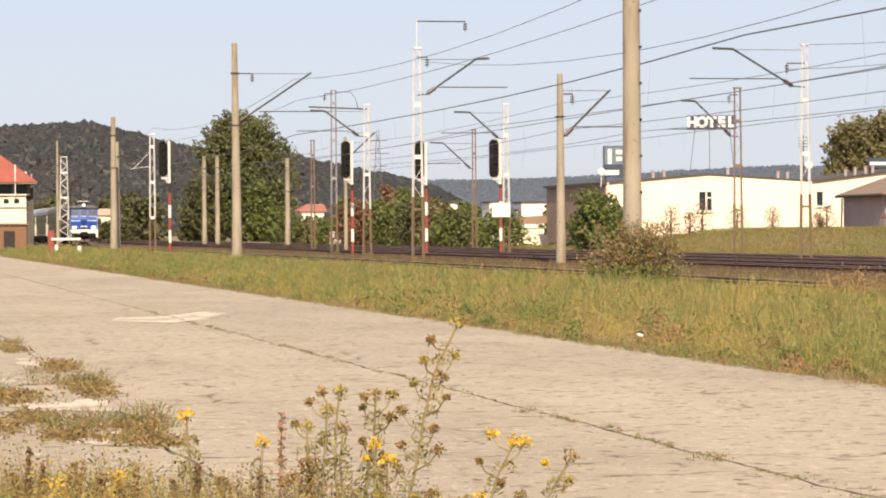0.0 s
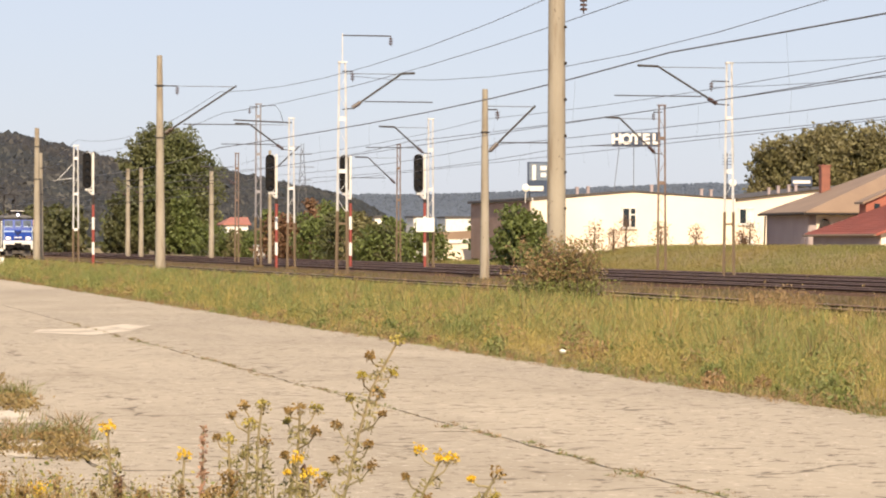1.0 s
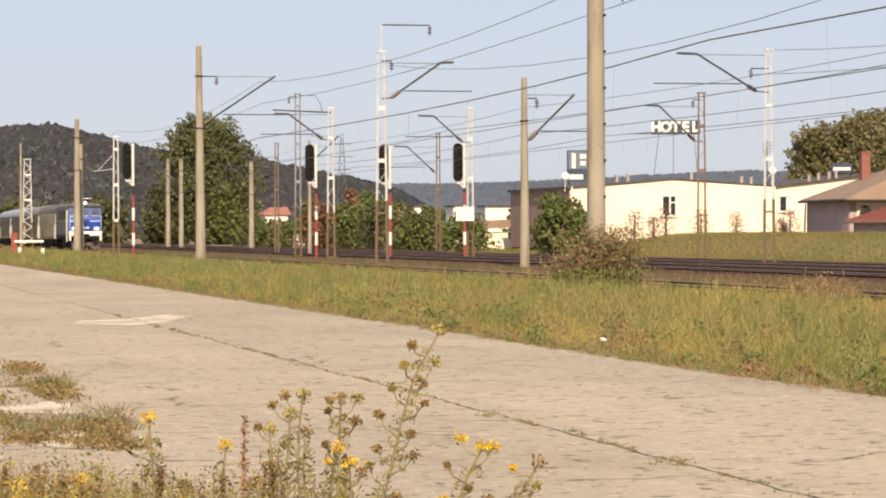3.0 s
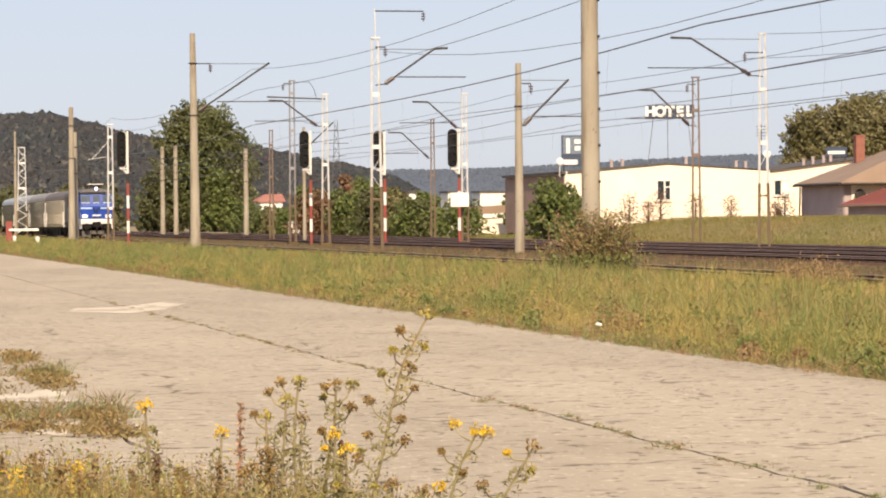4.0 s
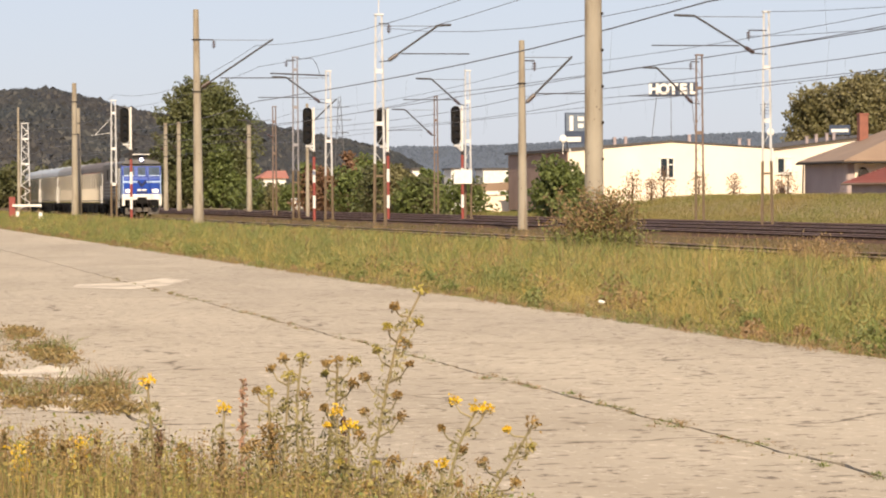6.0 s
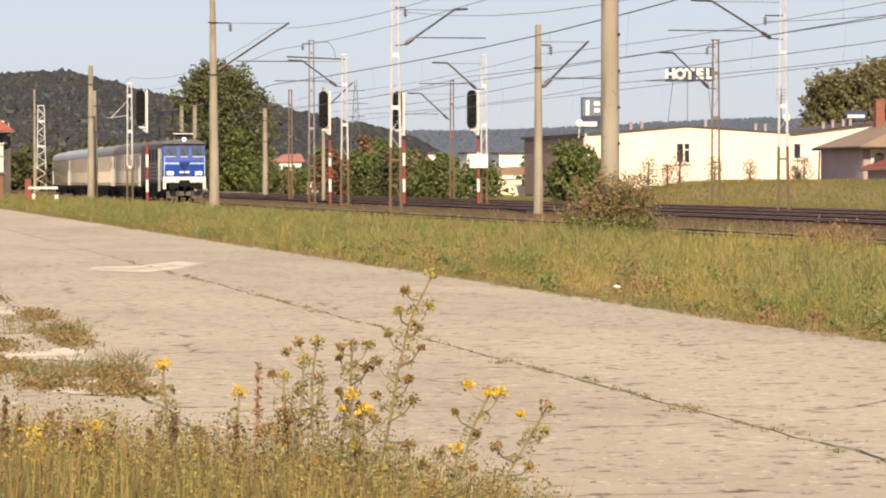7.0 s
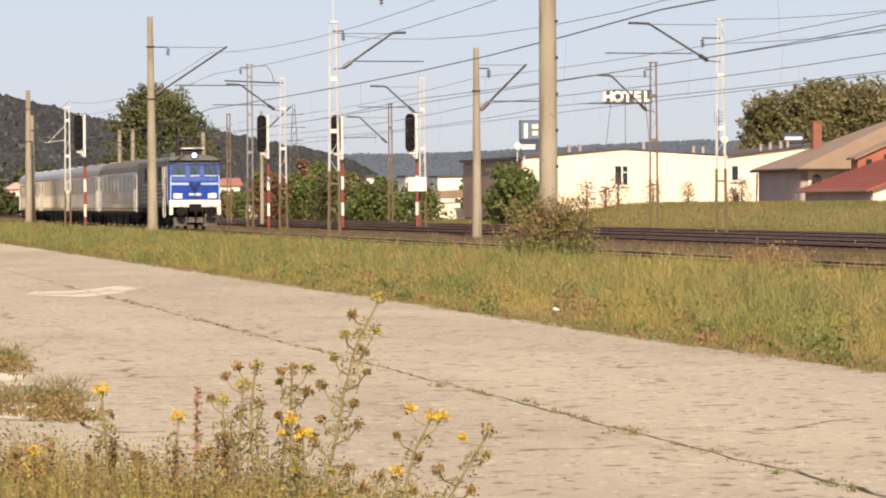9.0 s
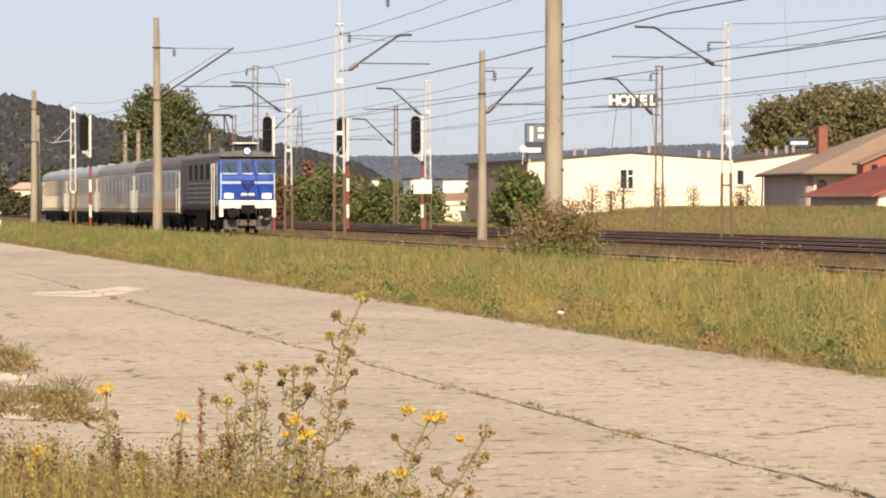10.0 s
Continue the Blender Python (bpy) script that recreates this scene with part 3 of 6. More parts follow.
def build_masts():
    m = concrete_mast(20.8, 80.0, 10.9, 0.265, 0.215, 0.0, "tall round concrete catenary mast rising from a bush")
    for k in range(9):
        part("step_bolt", shape(box, (0.2, -0.16, 1.6 + 0.98 * k), (0.07, 0.07, 0.07)), DARKSTEEL, m)
    small_bracket(m, 8.35, 0.75), cantilever(m, 8.3, 3.4, 1.4)
    m = concrete_mast(20.8, 165.6, 11.85, 0.29, 0.15, -0.006)
    small_bracket(m, 10.2, 0.9), cantilever(m, 7.6, 4.15, 2.65, knee=1.0, start=0.2)
    concrete_mast(20.8, 244.4, 10.8, 0.3, 0.18)
    concrete_mast(21.6, 250.7, 9.0, 0.3, 0.2)
    concrete_mast(20.0, 299.0, 10.5, 0.16, 0.1, label="thin dark catenary mast by the line")
    m = concrete_mast(32.4, 137.8, 8.8, 0.235, 0.13)
    small_bracket(m, 7.85, 0.6), cantilever(m, 5.9, 2.4, 2.15, knee=1.0, start=0.2)
    for x, y, h in ((41.0, 357.0, 10.4), (41.0, 344.0, 10.2), (45.3, 318.0, 9.2)):
        m = concrete_mast(x, y, h, 0.3, 0.22)
        cantilever(m, 7.2, 3.2, 1.6, -1)
    m = lattice_mast(21.6, 313.0, 9.3, 1.3, 0.75)
    for k in range(14):
        w = 1.0 - 0.028 * k
        part("brace", shape(tube, (-w / 2 * (-1) ** k, -0.05, 0.6 + 0.6 * k), (w / 2 * (-1) ** k, -0.05, 1.2 + 0.6 * k), 0.045, n=4), GALV, m)
    m = lattice_mast(21.4, 218.8, 8.6, 0.5, 0.35)
    bm = bmesh.new()
    tube(bm, (-0.1, 0, 6.3), (-1.6, 0, 6.1), 0.022, n=5), tube(bm, (-0.1, 0, 7.4), (-1.3, 0, 6.15), 0.022, n=5)
    part("side_bracket", bm, GALV, m, "pale triangular bracket")
    m = lattice_mast(36.8, 243.8, 8.9, 0.36, 0.28, RUSTY, "rust-brown steel lattice catenary mast")
    cantilever(m, 6.4, 3.0, 1.4, -1)
    m = lattice_mast(32.4, 205.0, 11.1, 0.5, 0.36, GREYSTEEL, "grey steel lattice mast with a long cross bar")
    small_bracket(m, 10.9, 0.6, -1)
    part("cross_bar", shape(tube, (-1.7, 0, 10.0), (2.3, 0, 9.85), 0.05, n=6), ARMSTEEL, m)
    part("bar_hanger", shape(hose, [(0.1, 0, 11.0), (1.2, 0, 11.0), (1.5, 0, 10.6), (1.7, 0, 9.9)], 0.02), ARMSTEEL, m)
    m = concrete_mast(36.6, 226.0, 8.6, 0.15, 0.11, label="slim concrete mast behind a signal")
    cantilever(m, 7.0, 2.25, 1.95, droop=False, knee=1.0, start=0.15)
    m = lattice_mast(32.4, 191.6, 9.6)
    cantilever(m, 7.6, 3.6, 1.6, -1, knee=0.75, start=0.5)
    m = lattice_mast(27.2, 146.0, 10.45, 0.7, 0.36)
    part("top_pole", shape(tube, (0, 0, 10.4), (0, 0, 11.85), 0.03, n=6), GALV, m)
    cantilever(m, 8.2, 3.6, 1.73, knee=0.82, start=0.45), small_bracket(m, 11.75, 2.4)
    small_bracket(m, 10.0, 0.5)
    m = lattice_mast(49.3, 239.9, 9.6, 0.42, 0.28, RUSTY, "rust-brown steel lattice catenary mast")
    cantilever(m, 6.5, 3.6, 2.05, -1, knee=0.7, start=0.3)
    m = lattice_mast(41.75, 192.9, 9.7, 0.5, 0.34)
    cantilever(m, 7.5, 3.4, 1.66, -1, knee=0.7, start=0.5)
    m = lattice_mast(45.3, 141.1, 10.4, 0.66, 0.3)
    cantilever(m, 8.4, 4.6, 1.78, -1, knee=0.78, start=0.6), small_bracket(m, 9.5, 0.9, -1)
    m = lattice_mast(50.0, 168.3, 9.6, 0.6, 0.4, RUSTY, "rust-streaked steel lattice catenary mast")
    cantilever(m, 6.85, 3.35, 2.0, -1, knee=0.75, start=0.4), small_bracket(m, 9.2, 0.5, -1)
    signal(21.5, 207.8, 7.8)
    signal(32.6, 198.6, 7.5)
    signal(36.9, 195.1, 7.4)
    s = signal(41.2, 192.1, 7.4)
    part("sign_panel", shape(box, (0.0, -0.14, 2.85), (1.2, 0.05, 0.9)), WHITE, s, "white rectangular panel on the mast")


build_masts()


def build_wires():
    """Messenger wires with sag, contact wires and droppers over each track."""
    span = [-84.0, -2.0, 80.0, 165.6, 244.4, 313.0, 382.0, 450.0, 518.0, 590.0, 660.0]
    rows = [(24.0, 6.85, 0.3, 5.34), (34.6, 7.3, 0.3, 5.6), (39.0, 7.1, 0.3, 5.6), (43.2, 7.0, 0.3, 5.6)]
    for x, z, sag, zc in rows:
        ob = thing("overhead_line", "catenary messenger and contact wire over the track", "cable", (x, 0, 0), "overhead lines")
        ob["category"] = "cable"
        up, low, line = bmesh.new(), bmesh.new(), []
        for a, b in zip(span, span[1:]):
            for k in range(8):
                t = k / 8
                p = (0.25 * math.sin(t * math.pi * 2), a + (b - a) * t, z - 4 * sag * t * (1 - t))
                line.append(p)
                if k:
                    tube(low, p, (p[0] * 0.5, p[1], zc), 0.003, n=3)
        hose(up, line, 0.022 if x < 25 else 0.016)
        part("messenger_wire", up, CABLE, ob)
        tagged(part("dropper_wires", low, CABLE, ob), kind="stuff")
        if x < 36:
            part("contact_wire", shape(tube, (0, span[0], zc), (0, span[-1], zc), 0.012, n=5), CABLE, ob)
    for x, z, sag in ((24.0, 9.9, 1.0), (24.2, 8.75, 0.45), (39.0, 8.6, 0.4)):
        ob = thing("feeder_cable", "dark feeder cable slung between the masts", "cable", (x, 0, z), "feeder cables")
        bm = bmesh.new()
        hose(bm, [(0, a + (b - a) * k / 8, -4 * sag * k / 8 * (1 - k / 8)) for a, b in zip(span, span[1:]) for k in range(8)], 0.013)
        part("cable_run", bm, CABLE, ob)
    # slack return feeders from the pale lattice masts
    for x, z, sag, ends in ((27.68, 9.78, 1.9, (-50, 48, 146)), (44.42, 9.2, 0.9, (-40, 62, 141.1)), (45.3, 10.4, 1.2, (-40, 62, 141.1))):
        ob = thing("feeder_cable", "thin slack feeder cable slung between lattice masts", "cable", (x, 0, z), "feeder cables")
        bm = bmesh.new()
        line = [(0, a + (b - a) * k / 10, -4 * sag * k / 10 * (1 - k / 10)) for a, b in zip(ends, ends[1:]) for k in range(10)]
        hose(bm, line + [(0, ends[-1], 0)], 0.013)
        part("cable_run", bm, CABLE, ob)


build_wires()


# ---- train ----
def hull(bm, w, z0, z1, ztop, y0, y1, n=10):
    """Vehicle body outline with a rounded roof."""
    pts = [(-w / 2 + 0.05, z0), (w / 2 - 0.05, z0), (w / 2, z0 + 0.15), (w / 2, z1)]
    for i in range(1, n):
        t = math.pi * i / n
        pts.append((w / 2 * math.cos(t), z1 + (ztop - z1) * math.sin(t) ** 0.75))
    pts += [(-w / 2, z1), (-w / 2, z0 + 0.15)]
    profile(bm, pts, y0, y1)


def bogie(parent, yc, base=1.35, axles=2):
    bg = bmesh.new()
    for s in (-1, 1):
        box(bg, (s * 1.05, yc, 0.72), (0.14, base * 2 + 1.2, 0.34))
        for k in (-1, 1):
            box(bg, (s * 1.1, yc + k * base, 0.62), (0.22, 0.42, 0.4))
    box(bg, (0, yc, 0.85), (2.0, 0.7, 0.25))
    b = part("bogie", bg, BLACK, parent)
    for k in (-1, 1):
        for s in (-1, 1):
            part("wheel", shape(tube, (s * 0.7, yc + k * base, 0.66), (s * 0.83, yc + k * base, 0.66), 0.47, n=18), DARKSTEEL, b)


def buffers(parent, y, out, material=None):
    for s in (-1, 1):
        bm = bmesh.new()
        tube(bm, (s * 0.875, y, 1.25), (s * 0.875, y + out * 0.45, 1.25), 0.13, n=12)
        tube(bm, (s * 0.875, y + out * 0.45, 1.25), (s * 0.875, y + out * 0.55, 1.25), 0.27, n=16)
        part("buffer", bm, BLACK, parent)


def locomotive():
    """Front at y = 0, body behind it along +y; rails at z = 0.2."""
    ob = thing("locomotive", "blue electric locomotive with white lower band hauling the train", "locomotive")
    bm = bmesh.new()
    hull(bm, 2.96, 1.5, 3.9, 4.4, 0.55, 14.6)
    body = part("body", bm, LOCOGREY, ob)
    # cab front: raked above the waist
    pts = [(0.55, 1.6), (0.02, 1.6), (0.0, 2.95), (0.3, 3.97), (0.62, 4.03), (0.62, 1.6)]
    bm = bmesh.new()
    lv = [bm.verts.new((-1.47 + (0.12 if y < 0.3 else 0), y, z)) for y, z in pts]
    rv = [bm.verts.new((1.47 - (0.12 if y < 0.3 else 0), y, z)) for y, z in pts]
    for i in range(6):
        bm.faces.new((lv[i], lv[(i + 1) % 6], rv[(i + 1) % 6], rv[i]))
    bm.faces.new(lv), bm.faces.new(rv[::-1])
    bmesh.ops.recalc_face_normals(bm, faces=bm.faces[:])
    bmesh.ops.bevel(bm, geom=bm.edges[:], offset=0.04, segments=2, affect="EDGES", profile=0.5)
    cab = part("cab_front", bm, BLUE, ob, "glossy blue cab front")
    rake = Matrix.Rotation(-math.atan2(0.3, 1.02), 4, "X")
    for x, w in ((-0.92, 0.8), (0.0, 0.56), (0.92, 0.8)):
        fr = bmesh.new()
        box(fr, (x, 0.165, 3.56), (w + 0.12, 0.05, 0.78), rake)
        f = part("window_frame", fr, BLUE, cab)
        part("windscreen", shape(box, (x, 0.145, 3.58), (w, 0.05, 0.6), rake), CABGLASS, f)
        part("lower_rim", shape(box, (x, 0.04, 3.25), (w * 0.9, 0.05, 0.07), rake), LIGHTBLUE, f, "pale rim below the windscreen")
        part("wiper", shape(tube, (x + 0.1, 0.02, 3.28), (x - 0.12, 0.12, 3.7), 0.018, n=5), BLACK, f)
    for x in (-0.85, 0.85):
        part("waist_stripe", shape(box, (x, 0.0, 2.8), (1.0, 0.05, 0.13)), STRIPE, cab, "pale blue stripe")
        part("lamp_housing", shape(box, (x * 1.15, 0.0, 2.12), (0.5, 0.06, 0.28)), WHITE, cab)
        part("headlight", shape(tube, (x * 1.2, -0.07, 2.14), (x * 1.2, 0.05, 2.14), 0.12, n=14), LAMPGLOW, cab, "lit round headlight")
        part("cab_corner", shape(box, (x * 1.62, 0.03, 2.5), (0.06, 0.06, 1.6)), STRIPE, cab, "pale corner strip")
    bm = bmesh.new()
    for sx in (-1, 1):
        tube(bm, (sx * 0.3, -0.02, 2.86), (sx * 0.06, -0.02, 2.6), 0.09, n=6)
        tube(bm, (sx * 0.16, -0.02, 2.66), (0, -0.02, 2.46), 0.08, n=6)
    part("emblem", bm, NAVY, cab, "dark blue winged emblem")
    part("number_bars", shape(box, (-0.19, -0.015, 2.2), (0.3, 0.04, 0.12)), WHITE, cab)
    part("number_bars", shape(box, (0.19, -0.015, 2.2), (0.3, 0.04, 0.12)), WHITE, cab)
    part("nose_grille", shape(box, (0, -0.01, 2.02), (0.8, 0.04, 0.12)), NAVY, cab)
    bm = shape(box, (0, 0.1, 1.68), (2.94, 0.3, 0.42))
    soften(bm, 0.04)
    part("buffer_beam", bm, WHITE, ob, "white buffer beam")
    for x in (-1.36, 1.36):
        part("beam_leg", shape(box, (x, 0.1, 1.3), (0.2, 0.24, 0.5)), WHITE, ob)
    bm = shape(box, (0, 0.0, 1.45), (0.7, 0.25, 0.42))
    tube(bm, (0, -0.3, 1.2), (0, 0.1, 1.2), 0.1, n=8)
    tube(bm, (0, -0.25, 1.2), (0, -0.2, 0.75), 0.06, n=6)
    part("coupling", bm, BLACK, ob)
    for x in (-0.5, 0.42, 0.6):
        part("brake_hose", shape(hose, [(x, -0.02, 1.45), (x, -0.16, 1.2), (x + 0.05, -0.14, 0.8), (x + 0.1, 0.0, 0.75)], 0.035), DARKSTEEL, ob)
    buffers(ob, -0.05, -1)
    bm = bmesh.new()
    box(bm, (-0.85, 0.15, 0.66), (0.8, 0.1, 0.5), Matrix.Rotation(0.35, 4, "Z"))
    box(bm, (0.85, 0.15, 0.66), (0.8, 0.1, 0.5), Matrix.Rotation(-0.35, 4, "Z"))
    box(bm, (0, 0.3, 0.75), (1.2, 0.2, 0.3))
    part("snow_plough", bm, PLOUGHGREY, ob, "dusty grey plough")
    bm = bmesh.new()
    hull(bm, 2.92, 3.98, 4.02, 4.46, 0.25, 14.8)
    part("roof", bm, ROOFGREY, ob, "sooty grey roof")
    bm = bmesh.new()
    tube(bm, (0, 0.16, 4.42), (0, 0.6, 4.42), 0.19, n=14)
    part("lamp_barrel", bm, BLUE, ob)
    part("top_headlight", shape(tube, (0, 0.1, 4.42), (0, 0.17, 4.42), 0.14, n=14), LAMPGLOW, ob, "lit top headlight")
    bm = shape(box, (0, 0.85, 4.82), (1.3, 0.8, 0.08))
    soften(bm, 0.02)
    part("roof_hatch", bm, WHITE, ob, "pale roof hatch plate")
    part("roof_box", shape(box, (0, 0.95, 4.6), (1.0, 0.6, 0.38)), DARKSTEEL, ob)
    # side facing the yard and the far side
    for s in (-1, 1):
        x = s * 1.485
        part("cab_door", shape(box, (x, 1.9, 2.7), (0.03, 0.7, 2.2)), LOCOGREY, ob)
        for yy in (1.48, 2.32):
            part("door_handrail", shape(tube, (x + s * 0.035, yy, 0.9), (x + s * 0.035, yy, 3.8), 0.026, n=6), WHITE, ob, "white handrail")
        part("side_window", shape(box, (x, 1.0, 3.5), (0.03, 0.62, 0.6)), PANE, ob)
        for k in range(4):
            part("side_window", shape(box, (x, 4.0 + k * 2.2, 3.4), (0.03, 0.9, 0.8)), BLACK, ob)
        for k in range(5):
            part("vent_grille", shape(box, (x, 7.4, 1.8 + 0.25 * k), (0.05, 9.6, 0.06)), COACHROOF, ob)
        part("cab_edge", shape(box, (x, 0.68, 2.75), (0.03, 0.08, 2.2)), STRIPE, ob)
        part("side_sill", shape(box, (x, 7.6, 1.5), (0.04, 14.0, 0.16)), DARKSTEEL, ob)
    bogie(ob, 3.6, 1.5), bogie(ob, 11.3, 1.5)
    part("underframe_box", shape(box, (0, 7.4, 0.9), (2.6, 3.6, 0.9)), BLACK, ob)
    part("underframe", shape(box, (0, 7.5, 1.3), (2.4, 13.6, 0.4)), BLACK, ob)
    # front pantograph lowered, rear one raised
    for yc, up in ((3.4, 0.3), (11.2, 1.95)):
        bm = bmesh.new()
        zb = 4.62
        for sx in (-0.5, 0.5):
            for e in (-1, 1):
                knee = (sx * 1.2, yc + e * (1.25 if up < 1 else 0.95), zb + up * 0.45)
                tube(bm, (sx, yc + e * 0.35, zb), knee, 0.045, n=5)
                tube(bm, knee, (sx * 0.9, yc + e * 0.12, zb + up), 0.035, n=5)
            tube(bm, (sx, yc - 1.1, zb - 0.05), (sx, yc + 1.1, zb - 0.05), 0.045, n=5)
        for e in (-0.22, 0.22):
            tube(bm, (-0.72, yc + e, zb + up), (0.72, yc + e, zb + up), 0.055, n=5)
            for sx in (-1, 1):
                tube(bm, (sx * 0.72, yc + e, zb + up), (sx * 0.92, yc + e, zb + up - 0.16), 0.04, n=5)
        p = part("pantograph", bm, DARKSTEEL, ob)
        for sx in (-0.5, 0.5):
            for k in (-0.7, 0.7):
                part("insulator", shape(tube, (sx, yc + k, 4.3), (sx, yc + k, 4.58), 0.09, n=8), INSUL, p)
    part("roof_vent", shape(box, (0, 7.2, 4.5), (1.4, 4.0, 0.3)), ROOFGREY, ob)
    for yy in (1.9, 5.3, 6.1, 8.9):
        part("roof_insulator", shape(tube, (0.45, yy, 4.4), (0.45, yy, 4.8), 0.08, n=8), INSUL, ob)
    part("busbar", shape(hose, [(0.45, 1.9, 4.82), (0.45, 5.3, 4.82), (0.45, 6.1, 4.84), (0.45, 8.9, 4.82)], 0.03), DARKSTEEL, ob)
    for sx in (-0.9, 0.9):
        part("roof_horn", shape(tube, (sx, 0.5, 4.5), (sx, 0.9, 4.5), 0.09, 0.04, 8), DARKSTEEL, ob)
    return ob


def coach(tag, top):
    """Glossy silver coach, front end at y = 0, body behind it along +y."""
    length = 21.9
    ob = thing("passenger_coach", tag, "coach", group="coaches of the train")
    bm = bmesh.new()
    hull(bm, 2.86, 1.18, 3.6, 4.42, 0.15, length - 0.15)
    part("body", bm, COACHSIDE, ob)
    bm = bmesh.new()
    hull(bm, 2.9, 3.6, 3.66, 4.52, 0.1, length - 0.1)
    part("roof", bm, top, ob, "grey ribbed roof")
    for k in range(3):
        part("roof_vent", shape(box, (0, 3.5 + 7.2 * k, 4.52), (0.5, 0.7, 0.16)), top, ob)
    for s in (-1, 1):
        x = s * 1.435
        for k in range(8):
            yc = 3.35 + k * 2.17
            fr = part("window_frame", shape(box, (x, yc, 2.95), (0.03, 1.5, 1.14)), COACHFRAME, ob)
            part("pane", shape(box, (x + s * 0.012, yc, 2.86), (0.03, 1.36, 0.84)), COACHPANE, fr)
            part("top_light", shape(box, (x + s * 0.012, yc, 3.4), (0.03, 1.36, 0.18)), COACHPANE, fr)
        for yc in (0.34, length - 0.34):
            part("end_post", shape(box, (x, yc, 2.35), (0.03, 0.24, 2.3)), WHITE, ob, "pale end post")
        for yc in (1.05, length - 1.05):
            d = part("coach_door", shape(box, (x, yc, 2.3), (0.025, 0.8, 2.2)), COACHSIDE, ob)
            part("pane", shape(box, (x + s * 0.012, yc, 2.9), (0.04, 0.45, 0.8)), COACHPANE, d)
            for e in (-0.48, 0.48):
                part("handrail", shape(tube, (x + s * 0.025, yc + e, 1.25), (x + s * 0.025, yc + e, 2.6), 0.016, n=5), WHITE, ob)
        part("side_rib", shape(box, (x, length / 2, 2.22), (0.03, length - 0.6, 0.06)), COACHSIDE, ob)
        part("side_stripe", shape(box, (x, length / 2, 1.42), (0.025, length - 0.4, 0.07)), LOCOGREY, ob)
        part("solebar", shape(box, (x * 0.97, length / 2, 1.13), (0.06, length - 0.5, 0.16)), BLACK, ob)
    for y in (0.0, length):
        g = bmesh.new()
        box(g, (0, y, 2.45), (1.3, 0.28, 2.3))
        part("gangway", g, BLACK, ob, "black rubber gangway")
    buffers(ob, 0.1, -1)
    bogie(ob, 3.0, 1.25), bogie(ob, length - 3.0, 1.25)
    # Black underframe boxes also fill in the dark shade below the floor.
    part("underframe", shape(box, (0, length / 2, 0.95), (2.3, length - 1.0, 0.3)), BLACK, ob)
    for yc, w in ((7.2, 2.6), (10.9, 3.6), (14.4, 2.2)):
        part("underframe_box", shape(box, (0, yc, 0.72), (2.55, w, 0.62)), BLACK, ob)
    return ob


LOCO = locomotive()
COACHES = [
    coach("silver-grey passenger coach with a sooty brown roof", SOOTROOF),
    coach("silver-grey passenger coach with a dull grey roof", COACHROOF),
    coach("silver-grey passenger coach, sky sheen painted into the roof", PALEROOF),
    coach("last silver-grey coach of the train, sky sheen painted into the roof", PALEROOF),
]
# seconds and where the locomotive's front stands along the line
RUN = [(0.0, 318.5), (2.5, 281.0), (4.5, 249.6), (5.5, 232.8), (7.5, 198.6), (8.5, 180.6), (9.5, 163.2), (10.0, 154.4)]


# ---- buildings ----
def window(parent, x, y, z, w, h, face=-1, blind=False):
    """Window in a wall whose outer face looks along -y (face -1) at y."""
    f = bmesh.new()
    for dx in (-w / 2, 0.06 * w, w / 2):
        box(f, (x + dx, y + face * 0.03, z), (0.13, 0.12, h))
    for dz in (-h / 2, h / 2):
        box(f, (x, y + face * 0.03, z + dz), (w + 0.13, 0.12, 0.13))
    box(f, (x + 0.28 * w, y + face * 0.03, z + 0.16 * h), (0.4 * w, 0.1, 0.1))
    wn_ = part("window", f, WHITE, parent, "white framed window")
    part("pane", shape(box, (x, y + face * 0.005, z), (w, 0.04, h)), PANE, wn_)
    if blind:
        part("curtain", shape(box, (x + 0.3 * w, y + face * 0.04, z), (0.32 * w, 0.02, h * 0.95)), WHITE, wn_, "white curtain behind the pane")
    part("sill", shape(box, (x, y + face * 0.1, z - h / 2 - 0.08), (w + 0.3, 0.2, 0.06)), WHITE, wn_)


def gable_wall(bm, x0, x1, zb, zl, zr, peak, y0, y1):
    """Low gabled block: base, left and right eaves, peak (x, z)."""
    pts = [(x0, zb), (x1, zb), (x1, zr), peak, (x0, zl)]
    profile(bm, pts, y0, y1)


